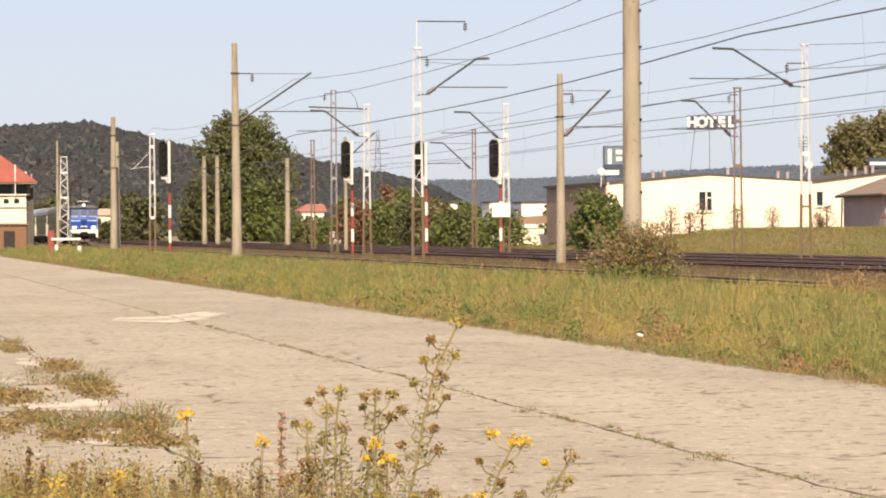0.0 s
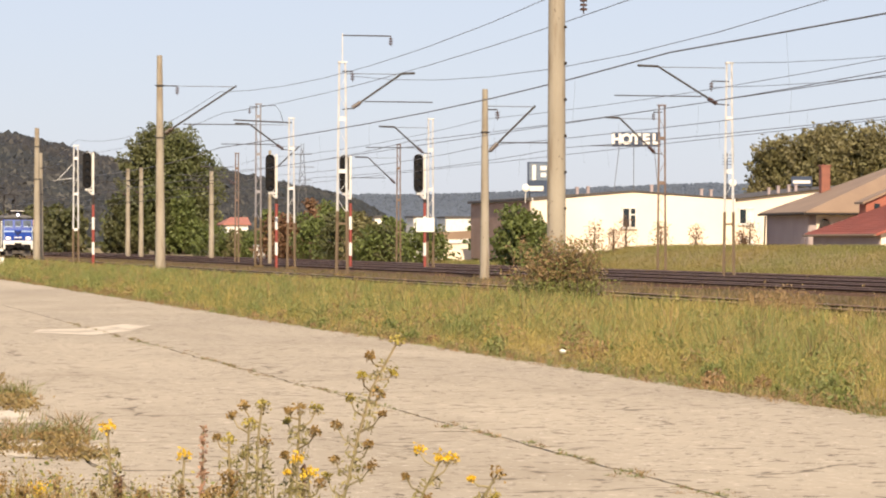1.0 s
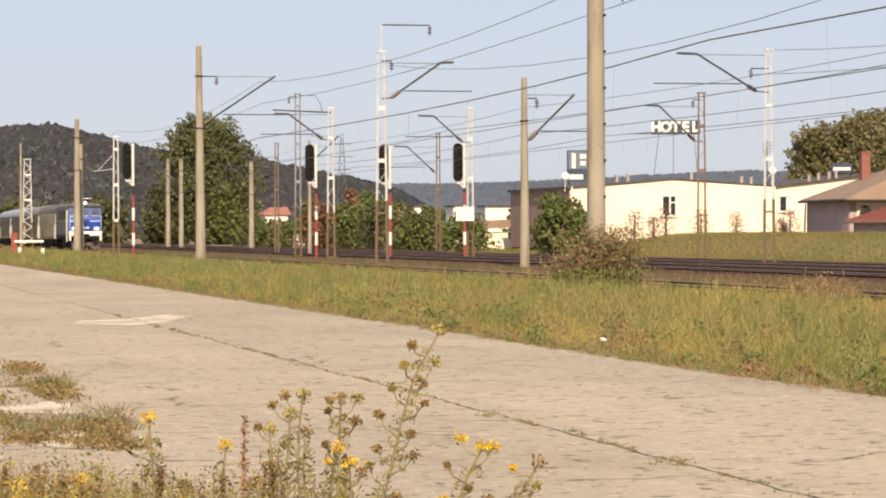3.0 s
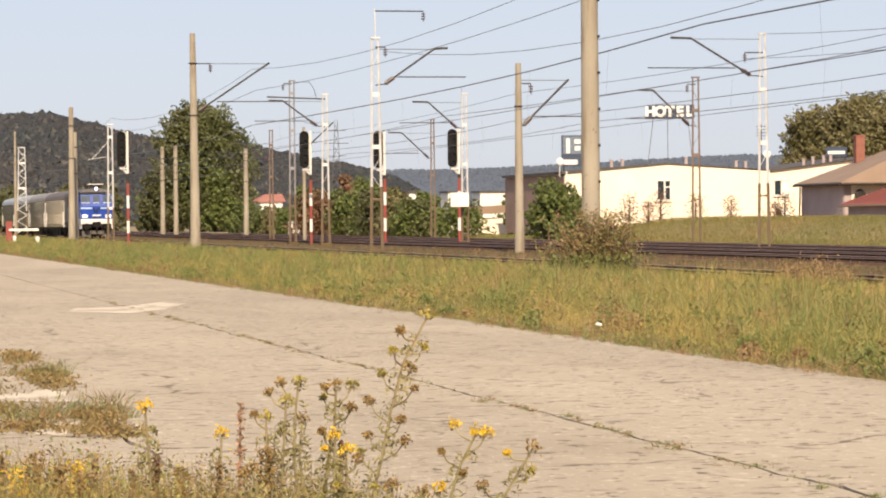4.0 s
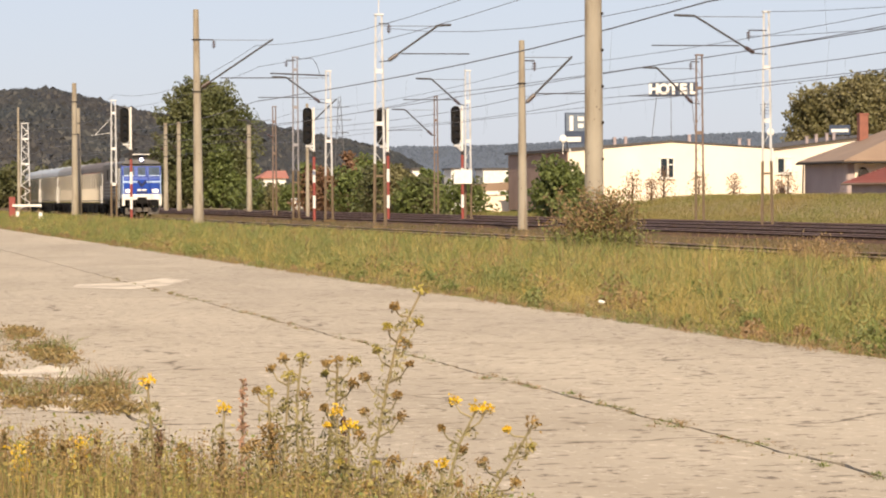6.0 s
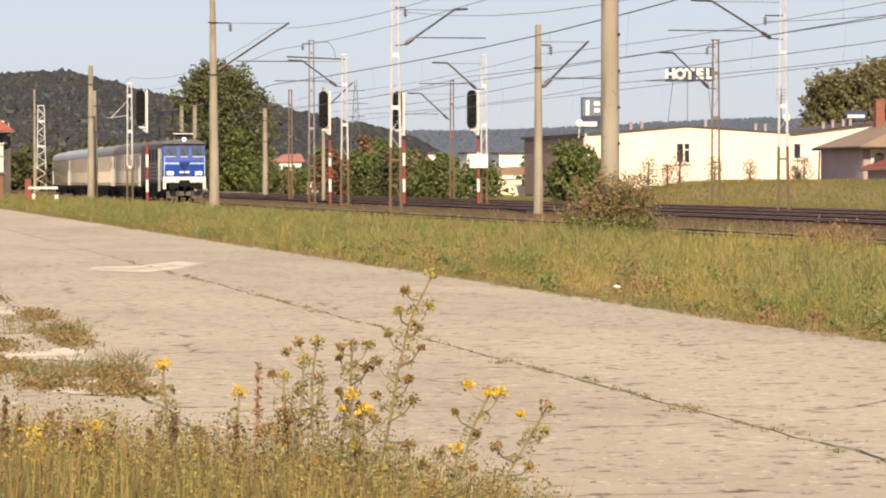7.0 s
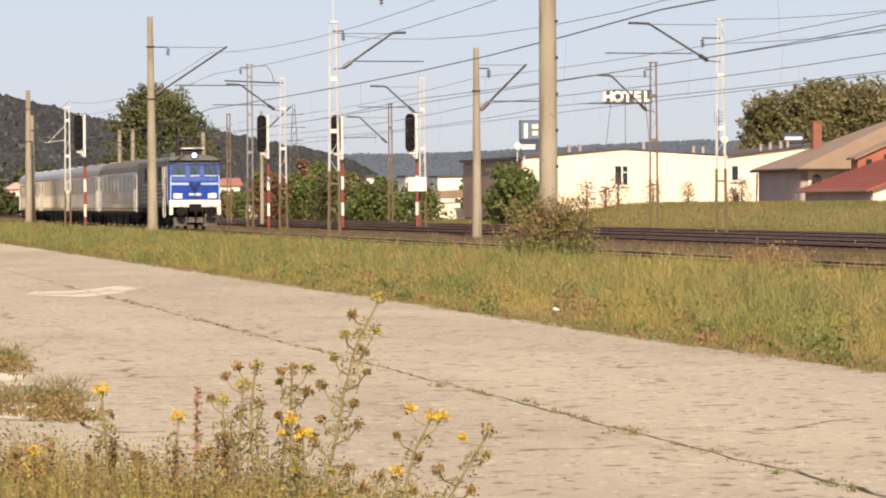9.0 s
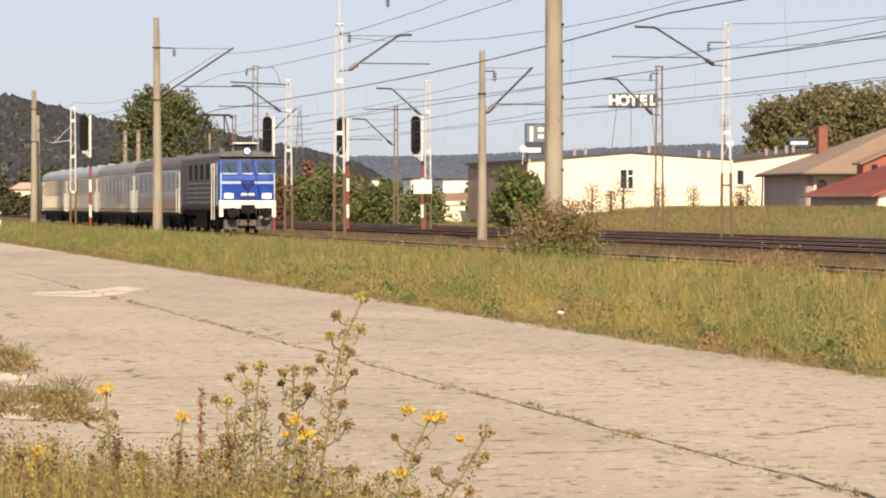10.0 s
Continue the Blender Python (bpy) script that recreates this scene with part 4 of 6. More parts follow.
def cream_hall():
    ob = thing("hall_building", "long cream rendered low hall with shallow gabled roof", "building", (0, 235, 0))
    bm = bmesh.new()
    gable_wall(bm, 59.0, 76.0, 0.4, 5.1, 5.25, (67.4, 5.8), 0, 21)
    part("wall", bm, CREAM, ob)
    # Thin brown panel: the shade on this side is put into its colour.
    part("side_wall", shape(box, (58.96, 10.5, 2.72), (0.06, 20.8, 4.6)), mat("shaded_side_render", (0.4, 0.27, 0.21), (0.3, 0.2, 0.15), 0.9, 0.7, 0.2), ob, "side wall, its shade put into the brown colour")
    bm = bmesh.new()
    gable_wall(bm, 76.02, 96.0, 0.4, 5.25, 6.6, (86.0, 6.4), 0.25, 16)
    part("wall", bm, CREAM, ob)
    for pts in ([(58.7, 5.08), (67.4, 5.83), (76.2, 5.28), (76.2, 5.36), (67.4, 5.95), (58.7, 5.3)], [(76.2, 5.3), (86, 6.45), (96, 6.65), (96, 6.7), (86, 6.5), (76.2, 5.35)]):
        bm = bmesh.new()
        profile(bm, pts, -0.12, 16.2 if pts[0][0] > 70 else 21.2)
        part("roof", bm, TAR, ob, "thin dark roof edge")
    window(ob, 67.1, 0, 3.75, 1.15, 1.6)
    window(ob, 76.95, 0.25, 3.9, 1.15, 1.25, blind=True)
    window(ob, 77.0, 0.25, 1.75, 1.1, 0.9, blind=True)
    window(ob, 83.2, 0.25, 4.1, 1.2, 1.2)
    for x, z in ((63.2, 5.7), (64.1, 5.75), (69.4, 5.9), (73.6, 5.6), (74.4, 5.55), (79.3, 5.75), (80.1, 5.9), (81.0, 6.0), (81.6, 6.0)):
        bm = bmesh.new()
        box(bm, (x, 1.5, z + 0.1), (0.22, 0.22, 0.75))
        box(bm, (x, 1.5, z + 0.5), (0.3, 0.3, 0.06))
        part("chimney_vent", bm, HOUSEGREY, ob)
    for x in (59.1, 75.9):
        part("downpipe", shape(tube, (x, -0.1, 0.6), (x, -0.1, 5.3), 0.06, n=6), WHITE, ob)
    bm = bmesh.new()
    tube(bm, (75.6, 1, 5.2), (75.6, 1, 9.0), 0.04, n=5)
    for k in range(4):
        tube(bm, (75.2, 1, 8.1 + 0.25 * k), (76.0, 1, 8.1 + 0.25 * k), 0.02, n=4)
    part("aerial", bm, DARKSTEEL, ob)
    for x, z in ((75.75, 6.6), (58.6, 6.1)):
        bm = bmesh.new()
        bmesh.ops.create_cone(bm, cap_ends=True, segments=16, radius1=0.32, radius2=0.22, depth=0.1, matrix=Matrix.Translation((x, -0.1, z)) @ Matrix.Rotation(1.4, 4, "X"))
        tube(bm, (x, 0.0, z), (x, 0.2, z - 1.2), 0.04, n=5)
        part("satellite_dish", bm, WHITE, ob)


cream_hall()


def lettering(text, size, material, parent, at, turn=0.0, depth=0.05):
    cu = bpy.data.curves.new("letters", "FONT")
    cu.body, cu.size, cu.extrude, cu.align_x, cu.align_y, cu.space_character = text, size, depth, "CENTER", "CENTER", 1.1
    cu.offset = size * 0.055
    tmp = bpy.data.objects.new("letters", cu)
    scene.collection.objects.link(tmp)
    me = bpy.data.meshes.new_from_object(tmp.evaluated_get(bpy.context.evaluated_depsgraph_get()))
    bpy.data.objects.remove(tmp)
    me.materials.append(material)
    ob = new("letters", me)
    ob.parent = parent
    ob.matrix_basis = pose(*at, 90, 0, turn)
    return ob


def hotel_sign():
    ob = thing("hotel_sign", "roof sign with white letters HOTEL on thin stilts", "sign", (72.0, 250, 0), rz=-14)
    for k, ch in enumerate("HOTEL"):
        x = -1.66 + 0.83 * k
        p = part("letter_panel", shape(box, (x, 0.1, 10.55), (0.81, 0.1, 1.2)), SIGNBLUE, ob)
        lettering(ch, 1.18, WHITE, p, (x, 0.0, 10.55))
    for x, dx in ((-1.4, -1.1), (1.5, 0.9), (-0.2, 0.0)):
        part("stilt", shape(tube, (x + dx, 0.3, 1.0), (x, 0.2, 10.2), 0.03, n=5), CABLE, ob)
    part("top_rail", shape(tube, (-2.1, 0.2, 10.1), (2.1, 0.2, 10.1), 0.04, n=5), DARKSTEEL, ob)


hotel_sign()


def board_sign():
    """Framed blue board on the hall's corner, its words too small to read."""
    ob = thing("roof_board", "dark blue framed roof board with white bars", "sign", (60.8, 238, 0), rz=-14)
    part("board", shape(box, (0, 0.05, 7.0), (2.6, 0.08, 2.5)), SIGNBLUE, ob)
    part("field", shape(box, (0, 0.0, 7.45), (2.3, 0.06, 1.4)), mat("dull_field", (0.14, 0.18, 0.24), None, 0.6), ob)
    for x, z, w, h in ((-0.75, 7.4, 0.3, 1.2), (0.0, 7.75, 0.5, 0.35), (0.0, 7.2, 0.45, 0.35), (-0.55, 6.1, 1.1, 0.4), (0.8, 7.4, 0.5, 0.9)):
        part("bar", shape(box, (x, -0.04, z), (w, 0.05, h)), WHITE, ob)
    for x in (-1.1, 1.1):
        part("post", shape(tube, (x, 0.1, 5.0), (x, 0.1, 6.0), 0.05, n=5), DARKSTEEL, ob)
    ob = thing("roof_board", "blue roof board with one white bar", "sign", (82.3, 237, 0), rz=-18)
    part("board", shape(box, (0, 0.05, 6.8), (1.7, 0.08, 0.8)), SIGNBLUE, ob)
    part("bar", shape(box, (0, -0.02, 6.75), (1.4, 0.05, 0.26)), WHITE, ob)
    for x in (-0.7, 0.7):
        part("post", shape(tube, (x, 0.1, 5.8), (x, 0.1, 6.6), 0.05, n=5), DARKSTEEL, ob)


board_sign()


def hip_roof(bm, x0, x1, y0, y1, ze, zr, inset, thick=0.15):
    ym = (y0 + y1) / 2
    a = [bm.verts.new(p) for p in ((x0, y0, ze), (x1, y0, ze), (x1, y1, ze), (x0, y1, ze))]
    r = [bm.verts.new(p) for p in ((x0 + inset, ym, zr), (x1, ym, zr))]
    bm.faces.new((a[0], a[1], r[1], r[0])), bm.faces.new((a[1], a[2], r[1])), bm.faces.new((a[2], a[3], r[0], r[1])), bm.faces.new((a[3], a[0], r[0]))
    b = [bm.verts.new(v.co - Vector((0, 0, thick))) for v in a]
    for i in range(4):
        bm.faces.new((a[i], b[i], b[(i + 1) % 4], a[(i + 1) % 4]))
    bm.faces.new(b[::-1])
    bmesh.ops.recalc_face_normals(bm, faces=bm.faces[:])


def brown_house():
    ob = thing("house", "grey and cream house with wide brown hipped roof and brick chimney", "house", (0, 200, 0))
    part("wall", shape(box, (85.9, 9.85, 2.2), (28.2, 9.5, 3.4)), HOUSEGREY, ob)
    part("front_wall", shape(box, (86.2, 5.04, 2.2), (27.8, 0.12, 3.3)), CREAM, ob, "cream rendered front wall")
    for k in range(11):
        part("plank", shape(box, (71.78, 5.6 + 0.8 * k, 2.2), (0.05, 0.77, 3.3)), HOUSEGREY, ob)
    bm = bmesh.new()
    hip_roof(bm, 71.2, 104.0, 4.1, 14.5, 3.95, 8.6, 12.0)
    part("roof", bm, BROWNROOF, ob)
    for x, y, z, h in ((75.3, 11.8, 6.25, 2.3), (80.6, 9.6, 7.4, 1.6)):
        bm = bmesh.new()
        box(bm, (x, y, z), (0.66, 0.6, h))
        box(bm, (x, y, z + h / 2), (0.76, 0.7, 0.12))
        part("chimney", bm, BRICK, ob, "red brick chimney")
    part("gutter", shape(tube, (71.2, 4.02, 3.8), (104, 4.02, 3.8), 0.08, n=6), DARKSTEEL, ob)
    part("side_gutter", shape(tube, (71.12, 4.1, 3.8), (71.12, 14.5, 3.8), 0.08, n=6), DARKSTEEL, ob)
    part("downpipe", shape(tube, (71.6, 14.3, 3.7), (71.6, 14.6, 0.6), 0.06, n=6), DARKSTEEL, ob)
    bm = bmesh.new()
    bmesh.ops.create_cone(bm, cap_ends=True, segments=18, radius1=0.55, radius2=0.4, depth=0.15, matrix=Matrix.Translation((72.9, 4.65, 2.95)) @ Matrix.Rotation(1.35, 4, "X") @ Matrix.Rotation(0.4, 4, "Y"))
    tube(bm, (72.9, 4.7, 2.95), (72.9, 5.0, 2.6), 0.04, n=5)
    part("satellite_dish", bm, DARKSTEEL, ob)
    ob = thing("house_annex", "low annex with red tiled gabled roof before the house", "house", (0, 183.7, 0))
    bm = bmesh.new()
    profile(bm, [(69.3, 0.4), (80.7, 0.4), (80.7, 2.3), (75.0, 4.2), (69.3, 2.3)], 0.5, 13.4)
    part("wall", bm, CREAM, ob)
    # Grey panel over the cream wall paints in the shade below the eave.
    part("side_wall", shape(box, (69.26, 7.0, 1.35), (0.06, 12.6, 1.9)), HOUSEGREY, ob, "side wall with the eave's shade in its grey")
    for s in (-1, 1):
        bm = bmesh.new()
        profile(bm, [(75.0 + s * 6.2, 2.2), (75.0, 4.3), (75.0, 4.45), (75.0 + s * 6.2, 2.36)], 0, 13.9)
        part("roof", bm, REDROOF, ob)
    for k in range(16):
        x = 69.1 + 0.36 * k
        part("tile_row", shape(box, (x, 6.95, 2.36 + (x - 68.8) * 0.337 + 0.035), (0.06, 13.9, 0.03)), REDROOF, ob)
    part("gutter", shape(tube, (68.72, 0, 2.24), (68.72, 13.9, 2.24), 0.07, n=6), BROWNROOF, ob)
    red = mat("red_render", (0.38, 0.13, 0.09), (0.31, 0.11, 0.075), 0.9, 0.8, 0.2)
    bm = bmesh.new()
    profile(bm, [(73.5, 0.5), (85.0, 0.5), (85.0, 4.3), (79.0, 6.8), (73.5, 4.5)], 14.6, 15.9)
    part("upper_wall", bm, red, ob, "red rendered gable wall")
    for s in (-1, 1):
        bm = bmesh.new()
        profile(bm, [(79 + s * 5.8, 4.41), (79.0, 6.84), (79.0, 7.0), (79 + s * 5.8, 4.57)], 14.35, 16.1)
        part("upper_roof", bm, BROWNROOF, ob, "brown sheet roof of the gable")
    for x, z in ((74.3, 4.0), (75.6, 4.35), (76.8, 4.5)):
        part("window", shape(box, (x, 14.58, z), (0.4, 0.08, 0.9)), PANE, ob, "narrow dark window")


brown_house()


def signal_box():
    ob = thing("signal_box", "white railway signal box with red hipped roof", "building", (15.2, 326, 0))
    part("tower", shape(box, (0.15, 4, 2.7), (6.3, 8.0, 5.8)), mat("tower_render", (0.84, 0.75, 0.6), (0.78, 0.68, 0.53), 0.85, 0.8, 0.2), ob)
    part("cabin", shape(box, (0.3, 4.3, 6.2), (6.9, 7.6, 1.3)), LOCOGREY, ob, "dark glazed cabin band")
    for k in range(4):
        part("pane", shape(box, (-2.1 + 1.6 * k, 0.47, 6.2), (1.3, 0.06, 0.9)), PANE, ob)
    for k in range(5):
        part("small_window", shape(box, (-2.1 + 1.1 * k, -0.02, 4.95), (0.55, 0.06, 0.5)), PANE, ob, "small dark window")
    part("ledge", shape(box, (0.15, -0.15, 5.62), (6.5, 0.4, 0.12)), WHITE, ob)
    part("ledge", shape(box, (0.15, -0.08, 4.3), (6.4, 0.2, 0.14)), HOUSEGREY, ob)
    part("side_lean", shape(box, (3.75, 4.4, 3.3), (0.8, 6.0, 6.2)), LOCOGREY, ob, "dark side stair wall")
    bm = bmesh.new()
    v = [bm.verts.new(p) for p in ((4.45, -1.2, 6.95), (4.45, 9.2, 6.95), (-7.5, 9.2, 6.95), (-7.5, -1.2, 6.95), (0.2, 4.0, 10.4), (-7.5, 4.0, 10.4))]
    for f in ((0, 1, 4), (1, 2, 5, 4), (3, 0, 4, 5), (2, 3, 5), (3, 2, 1, 0)):
        bm.faces.new([v[i] for i in f])
    bmesh.ops.recalc_face_normals(bm, faces=bm.faces[:])
    part("roof", bm, REDROOF, ob)
    part("eaves", shape(box, (-1.5, 4.0, 6.86), (11.8, 10.2, 0.16)), BROWNROOF, ob)
    part("flagpole", shape(tube, (2.1, -1.0, 5.5), (2.1, -1.0, 8.8), 0.07, n=6), WHITE, ob)
    lamp = thing("yard_lamp", "pale twin-armed yard lamp beside the signal box", "lamp", (19.6, 335, 0))
    part("pole", shape(tube, (0, 0, 0), (0, 0, 8.0), 0.07, 0.05, 8), GALV, lamp)
    for z, dx in ((8.1, -1.0), (7.5, -0.7)):
        bm = shape(box, (dx, 0, z), (1.0, 0.4, 0.22))
        soften(bm, 0.06)
        part("lamp_head", bm, WHITE, lamp)
    # hut, crossing post and barrier arm beside the line
    hut = thing("brick_hut", "low brown brick trackside hut", "hut", (11.9, 250, 0))
    part("wall", shape(box, (0, 2, 1.1), (4.6, 4.0, 2.3)), mat("brown_brick", (0.22, 0.12, 0.07), (0.17, 0.1, 0.06), 0.9, 2, 0.3), hut)
    part("door", shape(box, (0.9, -0.03, 0.9), (0.9, 0.08, 1.7)), DARKSTEEL, hut)
    part("roof", shape(box, (0, 2, 2.3), (4.9, 4.4, 0.14)), RUSTY, hut)
    br = thing("level_crossing_barrier", "red and white barrier with lowered arm", "barrier", (15.0, 232, 0))
    part("post", shape(box, (0, 0, 0.8), (0.45, 0.4, 1.9)), RED, br)
    arm = shape(box, (1.1, -0.3, 1.1), (2.2, 0.1, 0.18))
    part("arm", arm, WHITE, br)
    for x, y in ((15.4, 232), (15.8, 214)):
        st = thing("marker_stone", "small white trackside marker", "marker", (x, y, 0), "trackside markers")
        bm = shape(box, (0, 0, 0.3), (0.26, 0.2, 0.7))
        soften(bm, 0.04)
        part("stone", bm, WHITE, st)


signal_box()


def far_pylon():
    """Power pylon on the plain before the hills."""
    ob = thing("power_pylon", "distant grey steel lattice power pylon", "pylon", (121, 700, 0))
    h = 25.0
    for sx in (-1, 1):
        part("leg", shape(tube, (sx * 1.6, 0, 0), (sx * 0.25, 0, h), 0.09, 0.06, 4), CABLE, ob)
    for k in range(9):
        z = 1.5 + 2.5 * k
        w, w2 = 1.6 - 1.35 * z / h, 1.6 - 1.35 * (z + 2.5) / h
        part("brace", shape(tube, (-w, 0, z), (w2, 0, min(h, z + 2.5)), 0.05, n=4), CABLE, ob)
        part("brace", shape(tube, (w, 0, z), (-w2, 0, min(h, z + 2.5)), 0.05, n=4), CABLE, ob)
    for z, w in ((16.5, 2.2), (19.5, 2.8), (22.5, 2.2)):
        part("cross_arm", shape(tube, (-w, 0, z), (w, 0, z), 0.08, n=4), CABLE, ob)


far_pylon()


def far_buildings():
    for x, y, w, h, m in ((74.6, 330, 2.9, 4.5, WHITE), (65.8, 330, 1.4, 4.5, WHITE), (76.6, 325, 1.0, 3.4, RUSTY), (70.0, 328, 1.8, 4.5, WHITE)):
        b = thing("distant_shed", "small pale building beyond the bushes", "building", (x, y, 0), "distant buildings")
        part("wall", shape(box, (0, 2, h / 2), (w, 4, h)), m, b)
        part("roof", shape(box, (0, 2, h + 0.1), (w + 0.3, 4.3, 0.2)), TAR, b)
    b = thing("lean_to", "low brown lean-to with white wall below", "shed", (58.5, 262, 0))
    part("wall", shape(box, (0, 2, 0.85), (3.4, 3, 1.7)), CREAM, b)
    bm = bmesh.new()
    profile(bm, [(-1.8, 1.95), (1.8, 2.1), (1.8, 2.78), (-1.8, 2.6)], -0.2, 4)
    part("roof", bm, BROWNROOF, b)
    part("front_wall", shape(box, (0.2, -0.6, 0.6), (3.0, 0.2, 0.95)), CREAM, b, "low cream front wall")
    for x, y, w in ((66.4, 440, 3.3), (41.5, 505, 3.5)):
        b = thing("distant_house", "small white house with red roof among trees", "house", (x, y, 0), "distant houses")
        part("wall", shape(box, (0, 3, 2.25), (w, 6, 4.5)), WHITE if w < 3.4 else CREAM, b)
        bm = bmesh.new()
        hip_roof(bm, -w / 2 - 0.4, w / 2 + 0.4, -0.4, 6.4, 4.5, 5.5, w * 0.45)
        part("roof", bm, FADEDTILE if w < 3.4 else PALETILE, b)
    for x, y in ((42.0, 298),):
        c = thing("relay_cabinet", "grey steel trackside relay cabinet", "cabinet", (x + 10, y + 30, 0), "relay cabinets")
        bm = shape(box, (0, 0, 0.75), (1.3, 0.7, 1.5))
        soften(bm, 0.03)
        part("case", bm, GALV, c)


far_buildings()


# ---- hills and trees ----
def hill(name, label, dist, crest, material, lumps, size, seed, depth):
    """A wooded ridge: a rounded body and a canopy of many leaf clumps. crest: (bearing, height) pairs."""
    rng = np.random.default_rng(seed)
    bs = np.linspace(crest[0][0], crest[-1][0], 90)
    hs = np.interp(bs, [c[0] for c in crest], [c[1] for c in crest])
    hs = hs + np.array([noise.noise((b * 3.1, seed, 0)) for b in bs]) * hs * 0.03
    V, Fc, rows = [], [], 9
    for j in range(rows):
        q = j / (rows - 1)
        for b, h in zip(np.radians(bs), hs):
            d = dist + depth * q
            V.append((d * math.sin(b), d * math.cos(b), -2 + (h + 2) * math.sin(q * math.pi / 2) * (1 + q * depth / dist)))
    k = len(bs)
    for j in range(rows - 1):
        for i in range(k - 1):
            Fc.append((j * k + i, j * k + i + 1, (j + 1) * k + i + 1, (j + 1) * k + i))
    ob = raw(name, V, Fc, material)
    tagged(ob, label, "hill", kind="structure")
    q = rng.uniform(0, 1, lumps) ** 0.8
    b = rng.uniform(crest[0][0], crest[-1][0], lumps)
    h = np.interp(b, bs, hs)
    d = dist + depth * q
    c = np.stack([d * np.sin(np.radians(b)), d * np.cos(np.radians(b)), -2 + (h + 2) * np.sin(q * math.pi / 2) * (1 + q * depth / dist)], 1)
    # each crown: a pointed eight-sided lump with jittered corners
    ring = np.array([(math.cos(k * math.pi / 3), math.sin(k * math.pi / 3), 0.0) for k in range(6)])
    r = size * rng.uniform(0.5, 1.2, lumps)[:, None, None]
    low = c[:, None, :] + ring[None] * r + rng.normal(size=(lumps, 6, 3)) * r * 0.18
    mid = c[:, None, :] + ring[None] * r * 0.72 + np.array([0, 0, 0.75]) * r + rng.normal(size=(lumps, 6, 3)) * r * 0.2
    tip = np.broadcast_to(c[:, None, :] + np.array([0, 0, 1.0]) * r * rng.uniform(0.95, 1.6, (lumps, 1, 1)), (lumps, 6, 3))
    ln, mn = np.roll(low, -1, 1), np.roll(mid, -1, 1)
    T = np.concatenate([np.stack([low, ln, mid], 2), np.stack([ln, mn, mid], 2), np.stack([mid, mn, tip], 2)], 1).reshape(-1, 3, 3)
    t = tris("forest", T, material)
    tagged(t, "dark mixed forest covering the hillside", "forest", kind="stuff")


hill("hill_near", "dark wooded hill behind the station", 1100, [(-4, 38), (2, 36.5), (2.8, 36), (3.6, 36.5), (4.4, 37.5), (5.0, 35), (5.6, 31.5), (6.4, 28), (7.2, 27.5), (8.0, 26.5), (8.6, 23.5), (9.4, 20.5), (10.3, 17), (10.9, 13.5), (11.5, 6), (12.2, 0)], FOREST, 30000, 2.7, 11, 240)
hill("hill_far", "wooded hills on the horizon with blue haze in their colour", 3300, [(-6, 40), (8, 50), (10, 54), (11.4, 54), (12.8, 56), (14, 58), (16, 64), (17.4, 67), (19, 66), (24, 60), (32, 38)], HILLFAR, 26000, 1.5, 12, 500)


def tree(name, label, x, y, z, h, w, leaf, n, size, seed, crown_from=0.22, group="", lobes=9, cat="tree", dome=2.4, peak=0.93):
    rng = np.random.default_rng(seed)
    ob = thing(name, label, cat, (x, y, z), group)
    bm = bmesh.new()
    tube(bm, (0, 0, -0.3), (0, 0, h * 0.45), w * 0.045, w * 0.03, 8)
    tube(bm, (0, 0, h * 0.45), (w * 0.03, 0, h * 0.85), w * 0.03, w * 0.008, 8)
    cs = []
    for k in range(lobes):
        a = k * 2.4
        f = (k + 0.6) / lobes
        zz = h * (crown_from + (peak - crown_from) * f)
        rr = w * 0.5 * math.sqrt(max(0.0, 1 - (0.95 * f) ** dome)) * rng.uniform(0.3, 0.66)
        c = np.array([rr * math.cos(a), rr * math.sin(a), zz])
        cs.append((c, w * rng.uniform(0.2, 0.3) * (1.15 - 0.45 * f)))
        tube(bm, (0, 0, max(0.3, zz - h * 0.16)), tuple(c), w * 0.014, w * 0.005, 5)
    part("trunk", bm, BARK, ob)
    cen = []
    for c, r in cs:
        m = n // lobes
        d = rng.normal(size=(m, 3))
        d /= np.linalg.norm(d, axis=1)[:, None]
        rad = r * rng.uniform(0.25, 1.0, m) ** 0.45
        p = c + d * (rad * (1 + 0.25 * np.sin(d[:, 0] * 7 + d[:, 2] * 5)))[:, None] * np.array([1, 1, 0.9])
        cen.append(p)
    cr = tris("crown", leaves(rng, np.concatenate(cen), size), leaf)
    cr.parent = ob
    return ob


tree("tree", "large broad leafy tree behind the tracks", 60.0, 470, 0, 21.0, 16.5, LEAFBIG, 60000, 0.26, 21, 0.1, lobes=34, dome=5.0, peak=0.84)
tree("tree", "bright green bushy tree beside the large tree", 61.5, 462, 0, 9.5, 6.5, LEAFBRIGHT, 6000, 0.28, 22, 0.05, lobes=12)
tree("tree", "dark tree at the edge of the tracks", 53.0, 465, 0, 10.0, 7.0, LEAF, 6000, 0.3, 23, 0.05, lobes=12)
for i, (x, y, h, w) in enumerate(((93.0, 275, 12.4, 8.2), (95.8, 272, 13.5, 8.5), (98.6, 276, 14.1, 8.5), (101.6, 273, 13.6, 8.5), (104.2, 276, 13.2, 8.0), (107.0, 273, 13.7, 8.5), (110, 275, 14.0, 7.0))):
    tree("tree", "tall olive-green poplar in a dense row behind the house", x, y, 0, h, w, LEAFPOPLAR, 17000, 0.18, 30 + i, 0.05, "row of trees", 22, dome=4.0, peak=0.88)
rs = random.Random(5)
